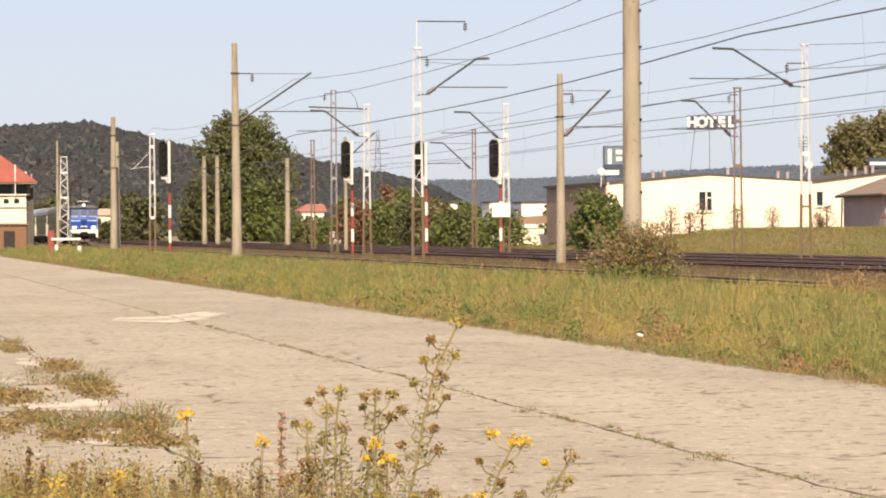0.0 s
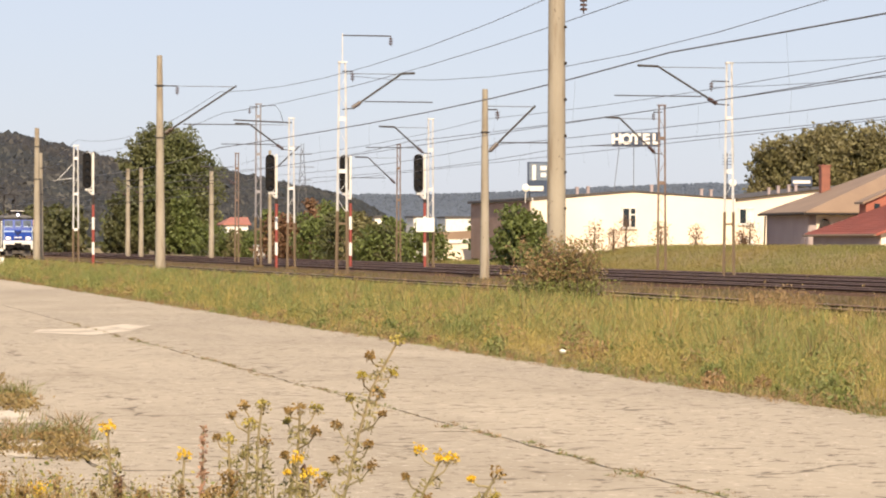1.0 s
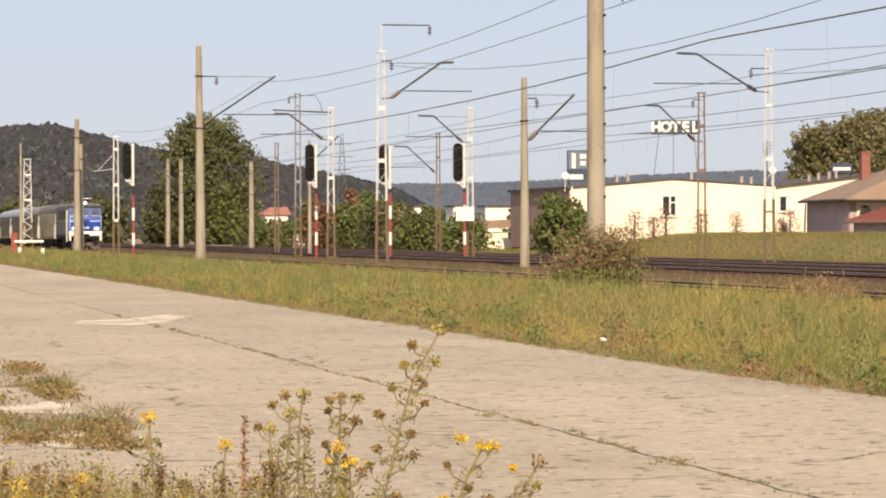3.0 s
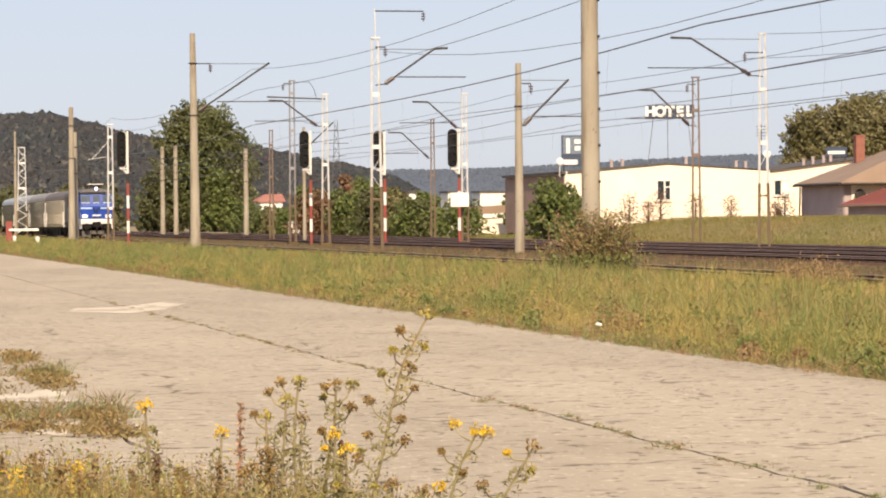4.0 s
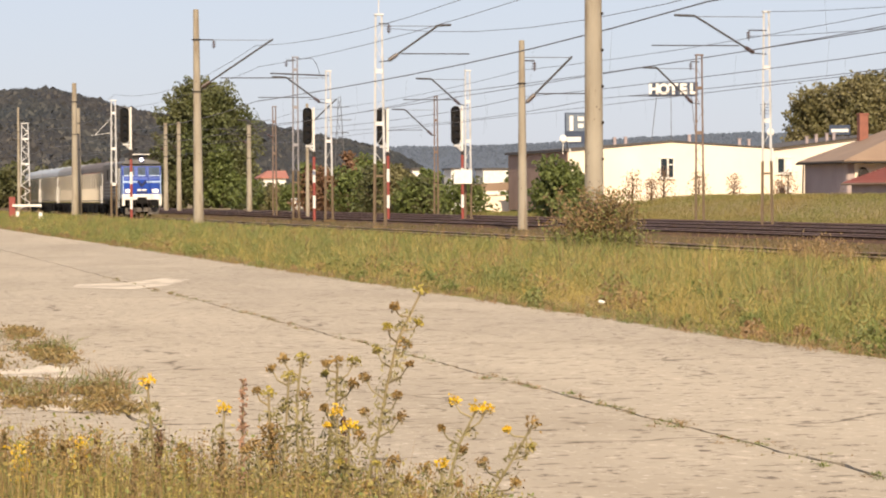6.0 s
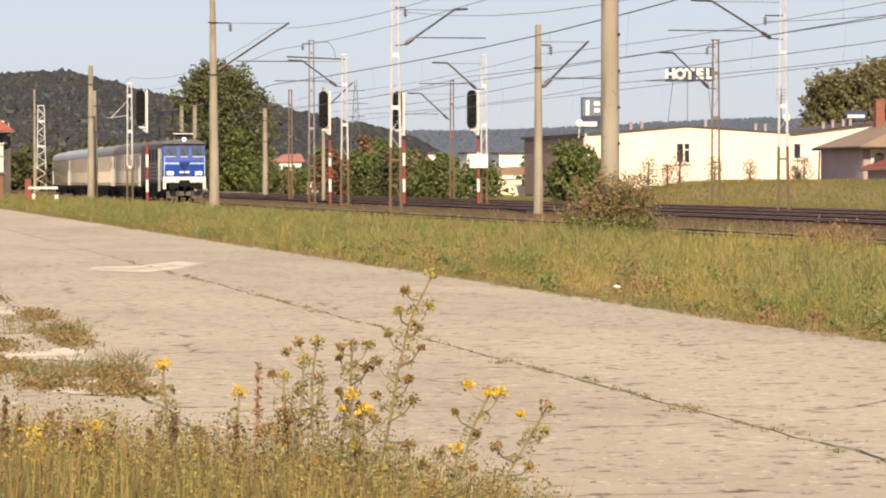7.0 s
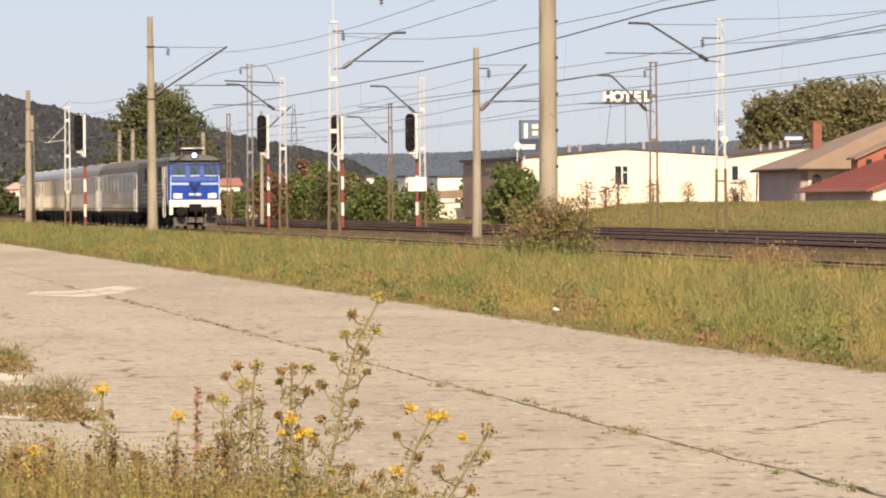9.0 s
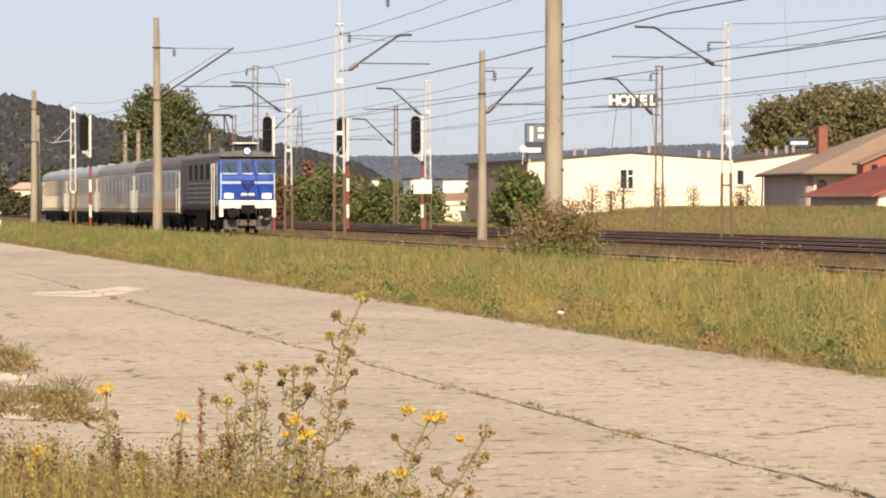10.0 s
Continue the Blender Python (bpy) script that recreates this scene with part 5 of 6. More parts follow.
SHRUBS = [(48.5 + k * 0.62 + rs.uniform(-1, 1), 352 - k * 5.2 + rs.uniform(-6, 6), rs.uniform(3.6, 5.8), rs.uniform(4.0, 6.5)) for k in range(21)]
for i, (x, y, h, w) in enumerate(SHRUBS):
    bearing = math.degrees(math.atan2(x + 5, y))
    if 11.6 < bearing < 13.2:
        continue
    h = min(h, 4.2) if bearing > 11 else (min(h, 2.6) if 8.1 < bearing < 9.2 else h)
    rusty = i in (5, 6)
    tree("shrub", "rusty brown-red bush among green ones" if rusty else "dense green bush beyond the tracks", x + 5, y, 0, h + (1.2 if rusty else 0), w, LEAFRUST if rusty else (LEAFBRIGHT if i % 3 else LEAF), 2600, 0.2, 50 + i, 0.02, "bushes beyond the tracks", 10, "bush")
for i, b in enumerate(np.arange(7.9, 11.75, 0.27)):
    y = 53.0 / math.tan(math.radians(b)) + rs.uniform(-6, 6)
    rust = 9.2 < b < 9.9
    h = rs.uniform(3.4, 4.6) if b < 11.1 else rs.uniform(2.8, 3.4)
    h = 2.5 if 8.1 < b < 9.1 else h
    tree("shrub", "rusty red-brown bush in the hedge" if rust else "dense green bush in the hedge beyond the tracks", 53.0 + rs.uniform(-0.5, 1.5), y, 0, h, rs.uniform(4.0, 5.4), LEAFRUST if rust else (LEAFBRIGHT, LEAF, LEAFBRIGHT, LEAFPOPLAR)[i % 4], 2600, 0.18, 400 + i, 0.0, "bushes beyond the tracks", 10, "bush")
for i, (x, y, h, w) in enumerate(((38.6, 494, 3.6, 5.0), (41.2, 492, 3.4, 5.0), (43.6, 495, 3.6, 5.0))):
    tree("shrub", "dark green bush before a distant house", x, y, 0, h, w, LEAF, 2200, 0.25, 470 + i, 0.0, "bushes beyond the tracks", 9, "bush")
for i, (x, y, h, w) in enumerate(((50.9, 206, 4.0, 4.8), (52.6, 210, 3.5, 3.6), (54.4, 214, 3.0, 3.6))):
    tree("shrub", "bright green bush beside the pale hall", x, y, 0, h, w, LEAFBRIGHT, 5000, 0.15, 80 + i, 0.0, "bushes by the hall", 10, "bush")
for i, (x, y, h) in enumerate(((62.0, 218, 2.6), (63.5, 214, 2.2), (60.5, 216, 1.8), (66.5, 215, 2.0), (70.3, 214, 2.3), (69.0, 212, 1.6), (73.0, 206, 2.9), (58.5, 214, 2.2))):
    tree("sapling", "thin reddish sapling before the pale wall", x, y, 1.1, h, h * 0.95, LEAFRUST, 480, 0.065, 95 + i, 0.05, "saplings on the bank", 16, "sapling")
for k in range(26):
    far = tree("tree", "dark green tree below the hill", -8 + k * 2.6 + rs.uniform(-2, 2), 560 + rs.uniform(-40, 60), 0, rs.uniform(6, 9.5), rs.uniform(6, 9), LEAF, 1500, 0.5, 120 + k, 0.02, "trees below the hill", 9)


def mast_bush():
    """Scraggy half-dry bush round the foot of the near mast."""
    rng = np.random.default_rng(9)
    ob = thing("bush", "scraggy half-dry brown and green bush round a mast", "bush", (20.55, 79.2, 0))
    bm = bmesh.new()
    cen, dry = [], []
    for k in range(260):
        a, r = rng.uniform(0, 6.28), abs(rng.normal()) * 0.6
        foot = Vector((r * math.cos(a), r * math.sin(a) * 0.8 - 0.4, -0.05))
        tip = foot + Vector((rng.normal() * 0.36, rng.normal() * 0.3, rng.uniform(0.5, 1.9)))
        tube(bm, foot, tip, 0.012, 0.004, 4)
        for q in rng.uniform(0.2, 1.03, 62):
            p = foot.lerp(tip, q)
            (dry if rng.uniform() < 0.72 and p.z > 0.62 else cen).append(np.array(p) + rng.normal(size=3) * 0.07)
    tagged(part("stem_tangle", bm, BARK, ob), kind="stuff")
    for nm, c, m in (("green_leaves", cen, GRASSGREEN), ("dry_leaves", dry, DRYWEED)):
        tris(nm, leaves(rng, np.array(c), 0.038), m).parent = ob


mast_bush()


# ---- grass and weeds ----
def patchy(x, y, f, s):
    return np.array([noise.noise((a * f, b * f * 0.5, s)) for a, b in zip(x, y)])


def verge():
    rng = np.random.default_rng(7)
    for nm, n, m, hh, seed, lab in (("verge_grass", 23000, GRASS, 0.42, 0.0, "dry yellow-green tall grass on the verge"), ("verge_weeds", 22000, GRASSGREEN, 0.4, 4.0, "green leafy weeds in the verge grass"), ("verge_straw", 9500, STRAW, 0.45, 8.0, "withered golden stalks in the verge grass")):
        y = 22 * (340 / 22) ** rng.uniform(0, 1, n)
        x = 10.05 + rng.uniform(0, 1, n) ** 0.9 * 12.6
        p, q = patchy(x, y, 0.3, seed), patchy(x, y, 1.3, seed + 2)
        keep = (p + 0.7 * q > np.where(y > 65, -0.6 if seed == 0 else (-0.35 if seed == 4 else 0.1), -0.6 if seed == 0 else (0.1 if seed == 4 else -0.15))) & ((seed != 8.0) | (rng.uniform(0, 1, n) < np.clip(45 / y, 0.12, 1)))
        keep &= (seed == 4.0) | (rng.uniform(0, 1, n) < np.clip(1.7 - y / 100, 0.4, 1))
        x, y, p, q = x[keep], y[keep], p[keep], q[keep]
        edge = np.clip((x - 9.9) / 1.4, 0.3, 1)
        h = hh * edge * rng.uniform(0.5, 1.2, len(x)) * (1 + 0.6 * p + 0.6 * q) * np.clip(1.15 - (x - 19) * 0.1, 0.6, 1.1)
        t = tris(nm, tussocks(rng, x, y, np.full(len(x), -0.06), np.clip(h, 0.06, 0.8), 14, 0.75, 0.0026 + y * 0.000045), m)
        tagged(t, lab, "grass", kind="stuff")
    # tall clumps and a low fringe along the paving's edge
    for nm, n, m, lo, hi, x0, x1, lab in (("tall_weeds", 480, GRASSGREEN, 0.4, 0.8, 11.2, 19.0, "tall green weed clumps in the verge"), ("tall_straw", 200, DRYWEED, 0.4, 0.85, 12.0, 21.0, "tall withered clumps in the verge"), ("edge_fringe", 1500, GRASSGREEN, 0.05, 0.17, 10.0, 10.9, "low grass fringe over the paving edge"), ("edge_straw", 1500, DRYWEED, 0.05, 0.2, 9.95, 10.8, "low dry fringe along the paving edge")):
        y = 23 * (300 / 23) ** rng.uniform(0, 1, n)
        x = rng.uniform(x0, x1, n)
        t = tris(nm, tussocks(rng, x, y, np.full(n, -0.05), rng.uniform(lo, hi, n), 34 if hi > 0.5 else 16, 0.55 if hi > 0.5 else 1.0, 0.006 + y * 0.00006), m)
        tagged(t, lab, "grass", kind="stuff")
    n = 16000
    y = 55 * (320 / 55) ** rng.uniform(0, 1, n)
    x = rng.uniform(25.6, 37.2, n)
    keep = patchy(x, y, 0.25, 13) > -0.12
    t = tris("track_grass", tussocks(rng, x[keep], y[keep], np.zeros(keep.sum()), rng.uniform(0.05, 0.17, keep.sum()), 8, 0.8, 0.005 + y[keep] * 0.00004), TRACKWEED)
    tagged(t, "sparse dry grass between the tracks", "grass", kind="stuff")
    n = 80000
    x, y = rng.uniform(54, 66, n), rng.uniform(120, 260, n)
    z = np.array([bank(a, b) for a, b in zip(x, y)]) - 0.06
    t = tris("bank_grass", blades(rng, x, y, z, rng.uniform(0.1, 0.42, n), 0.6, 0.02), BANKGRASS)
    tagged(t, "dry grass on the bank beyond the tracks", "grass", kind="stuff")
    n = 6000
    y = 60 * (300 / 60) ** rng.uniform(0, 1, n)
    x = rng.choice([22.0, 26.4, 32.4, 36.8, 41.2, 45.3], n, p=[0.14, 0.46, 0.1, 0.1, 0.1, 0.1]) + rng.normal(size=n) * 0.5
    keep = patchy(x, y, 0.3, 9) > 0.0
    t = tris("track_weeds", blades(rng, x[keep], y[keep], np.full(keep.sum(), 0.0), rng.uniform(0.05, 0.3, keep.sum()), 0.4, 0.02), DRYWEED)
    tagged(t, "dry weeds between the tracks", "grass", kind="stuff")
    # round leafy weeds that stand out of the grass
    for nm, n, m, lab in (("leafy_weeds", 430, GRASSGREEN, "round leafy green weeds in the verge"), ("brown_weeds", 170, DRYWEED, "withered leafy weeds in the verge")):
        y = 24 * (260 / 24) ** rng.uniform(0, 1, n)
        x = 10.25 + rng.uniform(0, 1, n) ** 1.3 * 10.5
        r = rng.uniform(0.12, 0.3, n) * np.clip((x - 9.7) / 1.2, 0.45, 1.25)
        d = rng.normal(size=(n, 130, 3))
        d /= np.linalg.norm(d, axis=2)[:, :, None]
        d[:, :, 2] = np.abs(d[:, :, 2]) * 1.35
        c = np.stack([x, y, np.zeros(n)], 1)[:, None, :] + d * (r[:, None] * rng.uniform(0.35, 1.0, (n, 130)) ** 0.6)[:, :, None]
        t = tris(nm, leaves(rng, c.reshape(-1, 3), 0.034, 0.4), m)
        tagged(t, lab, "weeds", kind="stuff")
    # flat mats of dry moss and runners on the broken strip
    c = []
    for cx, cy, rx, ry, k in ((1.5, 29.6, 0.32, 1.1, 1500), (2.46, 36.4, 0.2, 1.2, 900), (2.36, 31.0, 0.2, 1.5, 1500), (2.3, 24.9, 0.16, 0.7, 900), (2.2, 23.2, 0.24, 0.5, 700), (2.18, 41.7, 0.2, 1.2, 500), (1.55, 26.2, 0.22, 0.8, 700), (1.7, 23.8, 0.25, 0.5, 500), (1.1, 25.0, 0.3, 1.0, 500), (2.32, 22.8, 0.14, 0.25, 180)):
        c.append(np.stack([cx + rng.normal(size=k) * rx * 0.55, cy + rng.normal(size=k) * ry * 0.55, rng.uniform(0.0, 0.06, k)], 1))
    t = tris("moss_mat", leaves(rng, np.concatenate(c), 0.026, 0.4), MOSS)
    tagged(t, "dry brown moss and runners on broken paving", "weeds", kind="stuff")
    # weeds in the joints and in the broken strip of the yard
    spots = [(2.42, 32.4, 0.32, 0.7, 0.22, 44), (2.2, 35.2, 0.3, 0.8, 0.16, 26), (2.36, 25.5, 0.24, 0.5, 0.22, 34), (1.85, 25.2, 0.22, 0.5, 0.22, 30), (2.2, 44.2, 0.25, 0.9, 0.16, 24), (1.2, 31.0, 0.3, 0.8, 0.22, 34), (1.6, 29.0, 0.4, 0.3, 0.06, 12), (2.2, 27.5, 0.3, 0.2, 0.05, 12)]
    spots += [(5.84, 20.4, 0.26, 0.3, 0.04, 60), (5.92, 18.8, 0.24, 0.28, 0.04, 50), (5.98, 17.8, 0.26, 0.28, 0.04, 50), (5.8, 26.0, 0.1, 0.3, 0.06, 16)]
    spots += [(5.92 + rng.normal() * 0.05, yy, 0.05, 0.3, 0.03 + 0.035 * rng.uniform(), 14) for yy in np.arange(16, 62, 0.55)]
    for nm, m, f in (("joint_weeds", GRASSGREEN, 0.34), ("joint_straw", DRYWEED, 0.45)):
        xs, ys, hs = [], [], []
        for cx, cy, rx, ry, h, k in spots:
            k = max(2, int(k * f))
            xs += list(cx + rng.normal(size=k) * rx * 0.6)
            ys += list(cy + rng.normal(size=k) * ry * 0.6)
            hs += list(h * rng.uniform(0.4, 1.2, k))
        t = tris(nm, tussocks(rng, np.array(xs), np.array(ys), np.full(len(xs), -0.03), np.array(hs), 26, 1.1, 0.006), m)
        tagged(t, "low weeds growing in the paving joints" if f < 0.5 else "withered brown weeds in the paving joints", "weeds", kind="stuff")


verge()


def withered_clump():
    """Tall rusty weeds standing at the verge's far edge."""
    rng = np.random.default_rng(77)
    for cx, cy, h, n in ((22.2, 66.0, 0.62, 44), (22.9, 66.5, 0.5, 30), (21.4, 63.0, 0.5, 24)):
        ob = thing("weed_clump", "tall rusty withered weeds at the verge edge", "weeds", (cx, cy, 0), "withered clumps")
        x, y = rng.normal(size=n) * 0.35, rng.normal(size=n) * 0.4
        hs = h * rng.uniform(0.6, 1.1, n)
        stems = tussocks(rng, x, y, np.zeros(n), hs, 12, 0.35, 0.008)
        tagged(tris("stem_tuft", stems, DRYWEED), kind="stuff").parent = ob
        c = np.concatenate([np.stack([x, y, hs * f], 1) + rng.normal(size=(n, 3)) * 0.07 for f in np.linspace(0.35, 1.0, 14)])
        tagged(tris("seed_tuft", leaves(rng, c, 0.03), DRYWEED), kind="stuff").parent = ob


withered_clump()


def litter():
    ob = thing("litter", "crumpled white scrap of litter in the grass edge", "litter", (10.75, 41.0, 0.12))
    bm = bmesh.new()
    bmesh.ops.create_icosphere(bm, subdivisions=2, radius=0.048)
    for v in bm.verts:
        v.co *= 1 + 0.5 * noise.noise(v.co * 14)
        v.co.z *= 0.6
    part("scrap", bm, WHITE, ob)


litter()


def stem_curve(bm, pts, r0, r1):
    hose(bm, pts, r0, r1)


def flower_plant(seed, x, y, top, lean, heads, bloom, branch=0.3, label="tall wild plant with small yellow flower heads", bend=1.6):
    """A curved stem with side shoots, slim drooping leaves and domed clusters of small heads. top: height; lean: sideways reach."""
    rng = np.random.default_rng(seed)
    ob = thing("wild_flower", label, "plant", (x, y, 0), "wild flowers of the foreground")
    base = [Vector((lean * (k / 8) ** bend + 0.009 * math.sin(k * 1.7 + seed), 0.02 * math.sin(k + seed), top * k / 8)) for k in range(9)]
    bm = bmesh.new()
    stem_curve(bm, base, 0.008, 0.004)
    tips = [(base[-1], 1.25)]
    for i in range(heads):
        q = 1 - branch * (0.12 + 0.88 * (i + rng.uniform(0, 0.6)) / max(1, heads))
        k = min(7, int(q * 8))
        p = base[k].lerp(base[k + 1], q * 8 - k)
        s = 1 if i % 2 else -1
        far = rng.uniform(0.6, 1.5)
        d = Vector((s * 0.05 * far, rng.uniform(-0.05, 0.05), rng.uniform(0.02, 0.07) * far))
        stem_curve(bm, [p, p + d * 0.55 + Vector((s * 0.006, 0, -0.01)), p + d], 0.0036, 0.0022)
        tips.append((p + d, rng.uniform(0.4, 1.15)))
    part("stem", bm, STEM, ob)
    c = []
    for i in range(int(120 * top)):
        q = rng.uniform(0.2, 0.95)
        k = min(7, int(q * 8))
        p = np.array(base[k].lerp(base[k + 1], q * 8 - k))
        side = rng.choice([-1, 1])
        for j in range(4):
            c.append(p + np.array([side * (0.006 + 0.011 * j) * (1.4 - 0.6 * q), rng.normal() * 0.008, 0.006 * j - 0.0035 * j * j]))
    tris("leaves", leaves(rng, np.array(c), 0.011, 0.35), PLANTLEAF).parent = ob
    for i, (p, k) in enumerate(tips):
        m = 56
        a, r = rng.uniform(0, 6.28, m), rng.uniform(0, 1, m) ** 0.5
        off = np.stack([np.cos(a) * r * 0.021, np.sin(a) * r * 0.02, 0.013 * (1 - r * r) + rng.normal(size=m) * 0.006], 1) * k + rng.normal(size=(m, 3)) * 0.003
        hd = tris("flower_head", leaves(rng, np.array(p) + off, 0.0068, 0.6), YELLOW if rng.uniform() < bloom else (WITHER, FADING, WITHER)[rng.integers(3)])
        hd.parent = ob
        low = off[:20] * 0.7 - np.array([0, 0, 0.012 * k])
        cup = tris("calyx", leaves(rng, np.array(p) + low, 0.006, 0.6), STEM)
        cup.parent = ob
    return ob


PLANTS = []
for i, (x, y, top, lean, heads, bloom, br, lab, bend) in enumerate((
        (1.8, 10.0, 1.285, 0.2, 11, 0.0, 0.45, "tallest leaning wild plant with withered yellow heads", 3.6),
        (1.57, 10.0, 1.06, 0.02, 1, 0.0, 0.08, "wild plant with withered brown flower heads", 1.6),
        (1.53, 9.9, 1.01, 0.0, 1, 0.0, 0.1, "wild plant with withered brown flower heads", 1.6),
        (1.68, 10.1, 1.045, 0.05, 4, 0.2, 0.14, "wild plant with fading yellow heads", 1.8),
        (1.66, 9.8, 0.85, 0.06, 3, 0.05, 0.2, "wild plant with yellow flower heads", 1.6),
        (1.09, 10.0, 0.995, 0.0, 0, 1.0, 0.03, "single thin wild flower with yellow head", 1.6),
        (1.32, 10.0, 0.9, 0.02, 0, 1.0, 0.05, "short wild flower with pale yellow head", 1.6),
        (1.93, 9.7, 0.905, 0.19, 4, 0.4, 0.2, "leaning wild plant with bright yellow heads", 2.2),
        (1.98, 9.5, 0.74, -0.02, 5, 0.12, 0.4, "leafy wild plant with few heads", 1.6),
        (2.05, 9.6, 0.86, 0.23, 4, 0.1, 0.3, "leaning wild plant with orange-brown heads", 2.4),
        (1.8, 9.6, 0.75, 0.03, 4, 0.08, 0.4, "leafy wild plant with few heads", 1.6),
        (1.45, 9.7, 0.8, -0.05, 2, 0.05, 0.3, "leafy wild plant with few heads", 1.6),
        (1.49, 10.0, 0.95, 0.0, 1, 0.0, 0.1, "wild plant with withered brown flower heads", 1.6),
        (1.62, 10.1, 0.93, 0.0, 1, 0.1, 0.2, "wild plant with withered brown flower heads", 1.6),
        (1.74, 10.0, 0.88, -0.03, 1, 0.1, 0.3, "wild plant with fading yellow heads", 1.6))):
    PLANTS.append(flower_plant(200 + i, x, y, top, lean, heads, bloom, br, lab, bend))


def dock(seed, x, y, top, m, label):
    rng = np.random.default_rng(seed)
    ob = thing("dock_plant", label, "plant", (x, y, 0), "dock plants of the foreground")
    part("stem", shape(tube, (0, 0, 0), (0.02, 0, top), 0.006, 0.003, 5), STEM, ob)
    gold = m in (YELLOW, WITHER)
    q = rng.uniform(0.74 if gold else 0.6, 1.0, 300)
    q[::2] = 1.0 - 0.6 * (1.0 - q[::2])
    c = np.stack([0.02 * q + rng.normal(size=300) * (0.016 if gold else 0.018 * (1.25 - q)), rng.normal(size=300) * 0.016, top * q], 1)
    tagged(tris("seed_spike", leaves(rng, c, 0.008), m), kind="stuff").parent = ob
    return ob


for i, (x, y, top, m) in enumerate(((0.55, 10.0, 0.9, LEAFRUST), (1.38, 10.0, 1.0, DOCKSEED), (0.78, 9.9, 0.82, WITHER), (0.85, 10.1, 0.82, YELLOW), (0.68, 10.0, 0.8, DRYWEED), (1.0, 9.8, 0.8, DRYWEED), (1.17, 9.9, 0.8, WITHER), (1.75, 10.2, 0.85, LEAFRUST), (0.72, 10.2, 0.84, WITHER), (0.6, 10.1, 0.84, DRYWEED), (0.5, 10.0, 0.82, WITHER), (0.9, 10.0, 0.84, DRYWEED), (0.64, 9.8, 0.82, YELLOW), (0.82, 9.7, 0.8, WITHER), (1.1, 10.0, 0.84, LEAFRUST), (1.28, 9.8, 0.82, DRYWEED), (1.45, 9.9, 0.86, WITHER))):
    dock(300 + i, x, y, top, m, "rusty seeding dock stalk" if m in (LEAFRUST, DOCKSEED) else ("golden yellow spike of small flowers" if m == YELLOW else "dry brown seed stalk"))


def foreground_weeds():
    rng = np.random.default_rng(17)
    for nm, n, m, lab, k0 in (("foreground_grass", 15000, STRAW, "dry mixed grass in the foreground", 1.0), ("foreground_straw", 5500, DRYWEED, "withered brown stalks in the foreground", 1.04), ("foreground_weeds", 13000, GRASSGREEN, "green weeds in the foreground", 0.97)):
        x = 0.2 + rng.uniform(0, 1, n) ** 1.15 * 2.4
        y = rng.uniform(9.0, 10.8, n)
        lim = np.interp(x / y * 10, [0.3, 0.9, 1.25, 1.6, 2.0, 2.5], [0.83, 0.79, 0.73, 0.7, 0.62, 0.45])
        h = lim * k0 * rng.uniform(0.5, 1.04, n) * (1 + 0.06 * np.sin(x * 23) + 0.05 * np.sin(x * 57 + y * 9))
        t = tris(nm, blades(rng, x, y, np.zeros(n), h, 0.1, 0.0032), m)
        tagged(t, lab, "grass", kind="stuff")
    for nm, m, k, size, lab in (("foreground_leaves", GRASSGREEN, 2200, 0.009, "small green leaves among the foreground grass"), ("foreground_seeds", DRYWEED, 1600, 0.007, "brown seed heads among the foreground grass"), ("foreground_chaff", GRASS, 2200, 0.009, "pale dry leaves among the foreground grass")):
        x = 0.2 + rng.uniform(0, 1, k) ** 1.15 * 2.4
        y = rng.uniform(9.0, 10.8, k)
        lim = np.interp(x / y * 10, [0.3, 0.9, 1.25, 1.6, 2.0, 2.5], [0.83, 0.79, 0.73, 0.7, 0.62, 0.45])
        z = lim * rng.uniform(0.72, 1.03, k) * (1 + 0.06 * np.sin(x * 23) + 0.05 * np.sin(x * 57 + y * 9))
        t = tris(nm, leaves(rng, np.stack([x, y, z], 1), size), m)
        tagged(t, lab, "weeds", kind="stuff")


foreground_weeds()


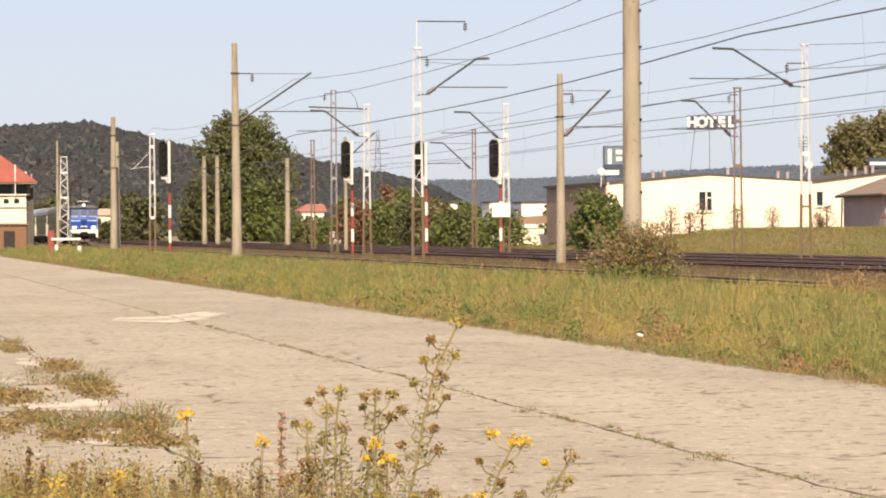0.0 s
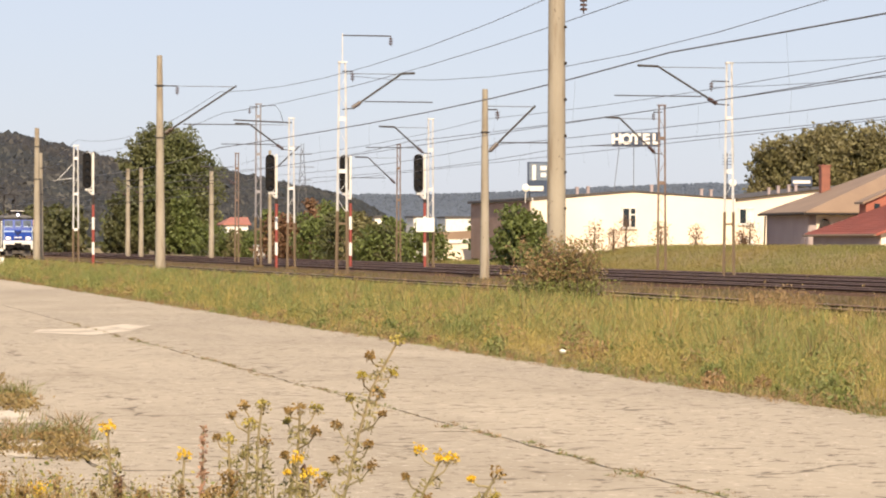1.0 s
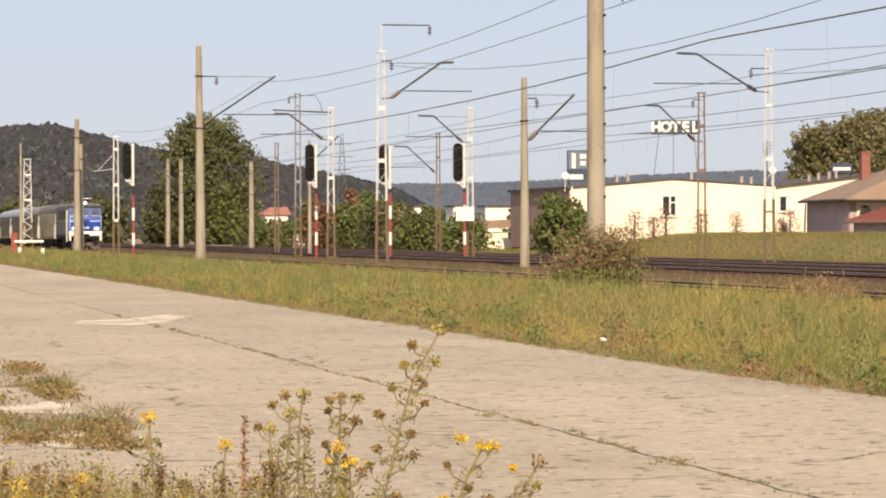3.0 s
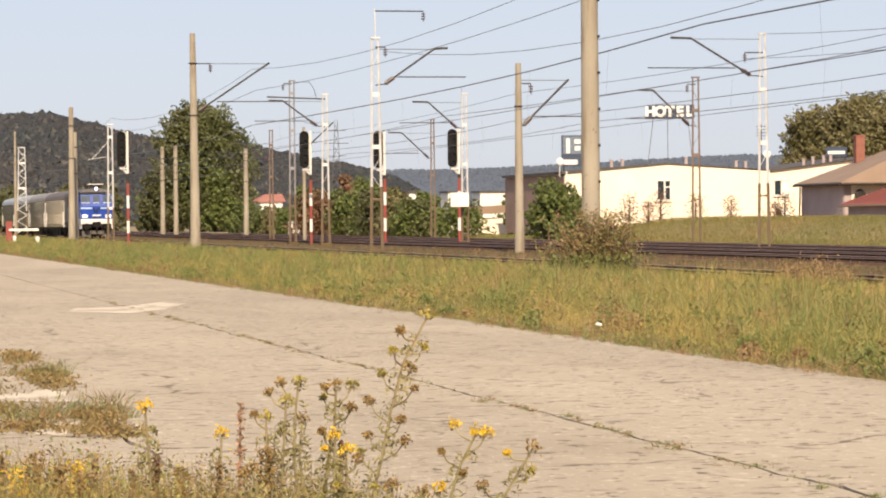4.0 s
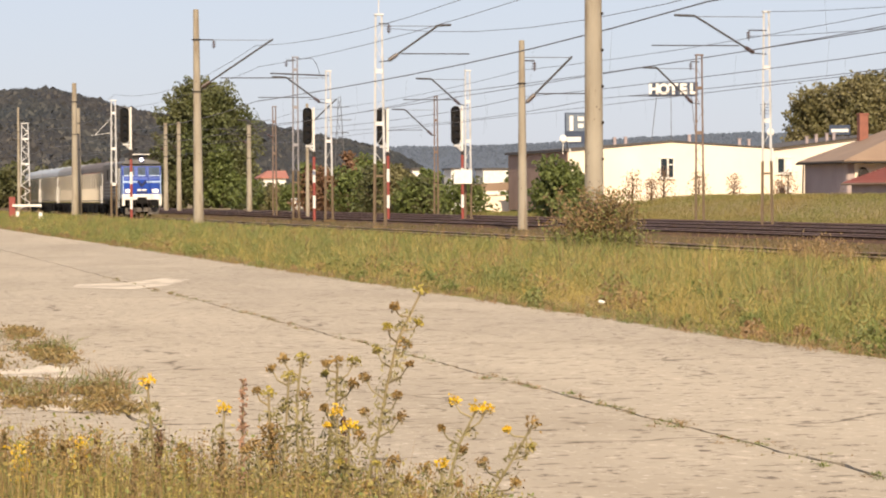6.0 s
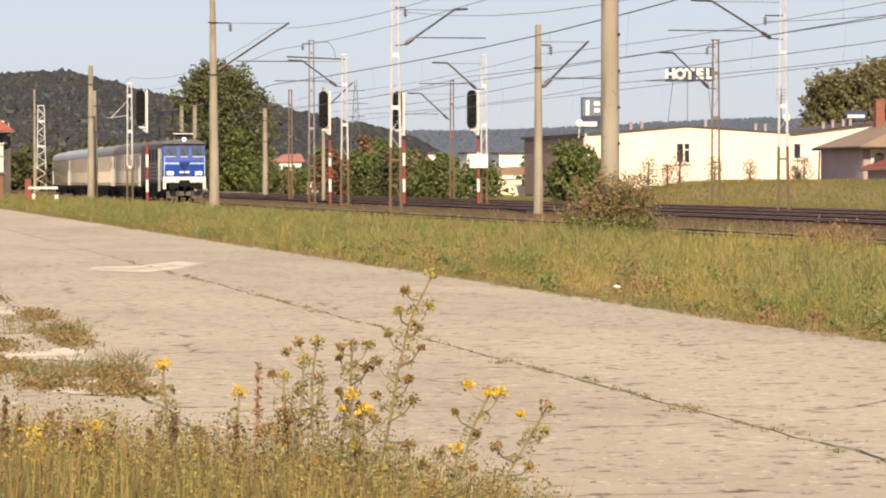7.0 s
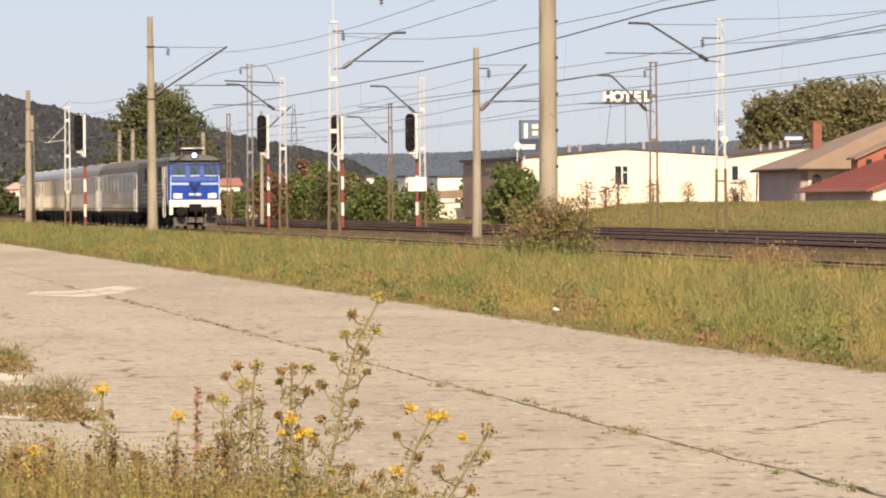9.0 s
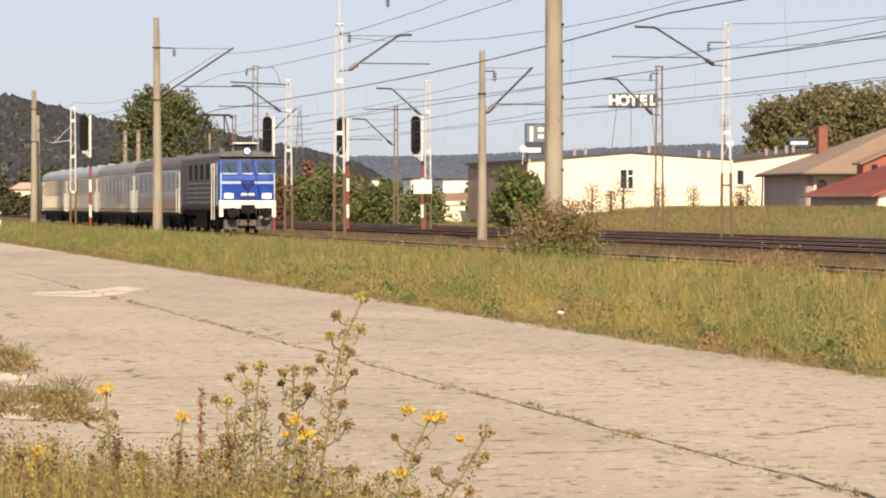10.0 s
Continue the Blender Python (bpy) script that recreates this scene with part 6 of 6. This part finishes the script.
def seed_stalks():
    """Upright dry stalks with slim seed heads, standing out of the grass."""
    rng = np.random.default_rng(31)
    for nm, n, m, seed_m, lab in (("pale_stalk_clump", 640, GRASS, GRASS, "pale upright grass stalks with slim seed heads"), ("brown_stalk_clump", 560, DRYWEED, DRYWEED, "brown upright stalks with seed heads"), ("ochre_stalk_clump", 220, STEM, WITHER, "ochre stalks with withered heads")):
        x = 0.2 + rng.uniform(0, 1, n) ** 1.1 * 2.3
        y = rng.uniform(9.0, 10.6, n)
        lim = np.interp(x / y * 10, [0.3, 0.9, 1.25, 1.6, 2.0, 2.5], [0.87, 0.84, 0.79, 0.77, 0.68, 0.5])
        h = lim * rng.uniform(0.8, 1.04, n)
        V = [blades(rng, x, y, np.zeros(n), h, 0.04, 0.0052)]
        for k in range(9):
            f = 1 - 0.018 * k
            c = np.stack([x, y, h * f], 1) + rng.normal(size=(n, 3)) * np.array([0.006, 0.006, 0.004])
            V.append(leaves(rng, c, 0.0065))
        t = tris(nm, np.concatenate(V), seed_m if seed_m == WITHER else m)
        tagged(t, lab, "grass", kind="stuff")


seed_stalks()


# ---- what moves ----
def motions():
    """The train rolls towards the yard; the tallest plant sways in the wind."""
    start = 15.25
    walk(LOCO, [(t, pose(24.0, y, 0)) for t, y in RUN])
    for i, c in enumerate(COACHES):
        walk(c, [(t, pose(24.0, y + start + 22.05 * i, 0)) for t, y in RUN])
    sway = ((0.0, 0.0), (0.5, -0.3), (1.0, 2.5), (1.5, 1.0), (2.0, 0.0), (2.5, 2.5), (2.7, 2.9), (3.8, 1.9), (4.5, 1.2), (5.0, 1.0), (5.7, 0.5), (6.8, -0.3), (7.0, -0.4), (7.5, 1.4), (8.0, 0.0), (8.5, -2.1), (9.0, 0.8), (9.5, 0.7), (10.0, -2.4))
    for k, share in ((0, 1.0), (3, 0.15), (7, 0.4), (9, 0.4)):
        p = PLANTS[k]
        x, y, z = p.location
        walk(p, [(t, pose(x, y, z, 0, a * share, 0)) for t, a in sway])


motions()
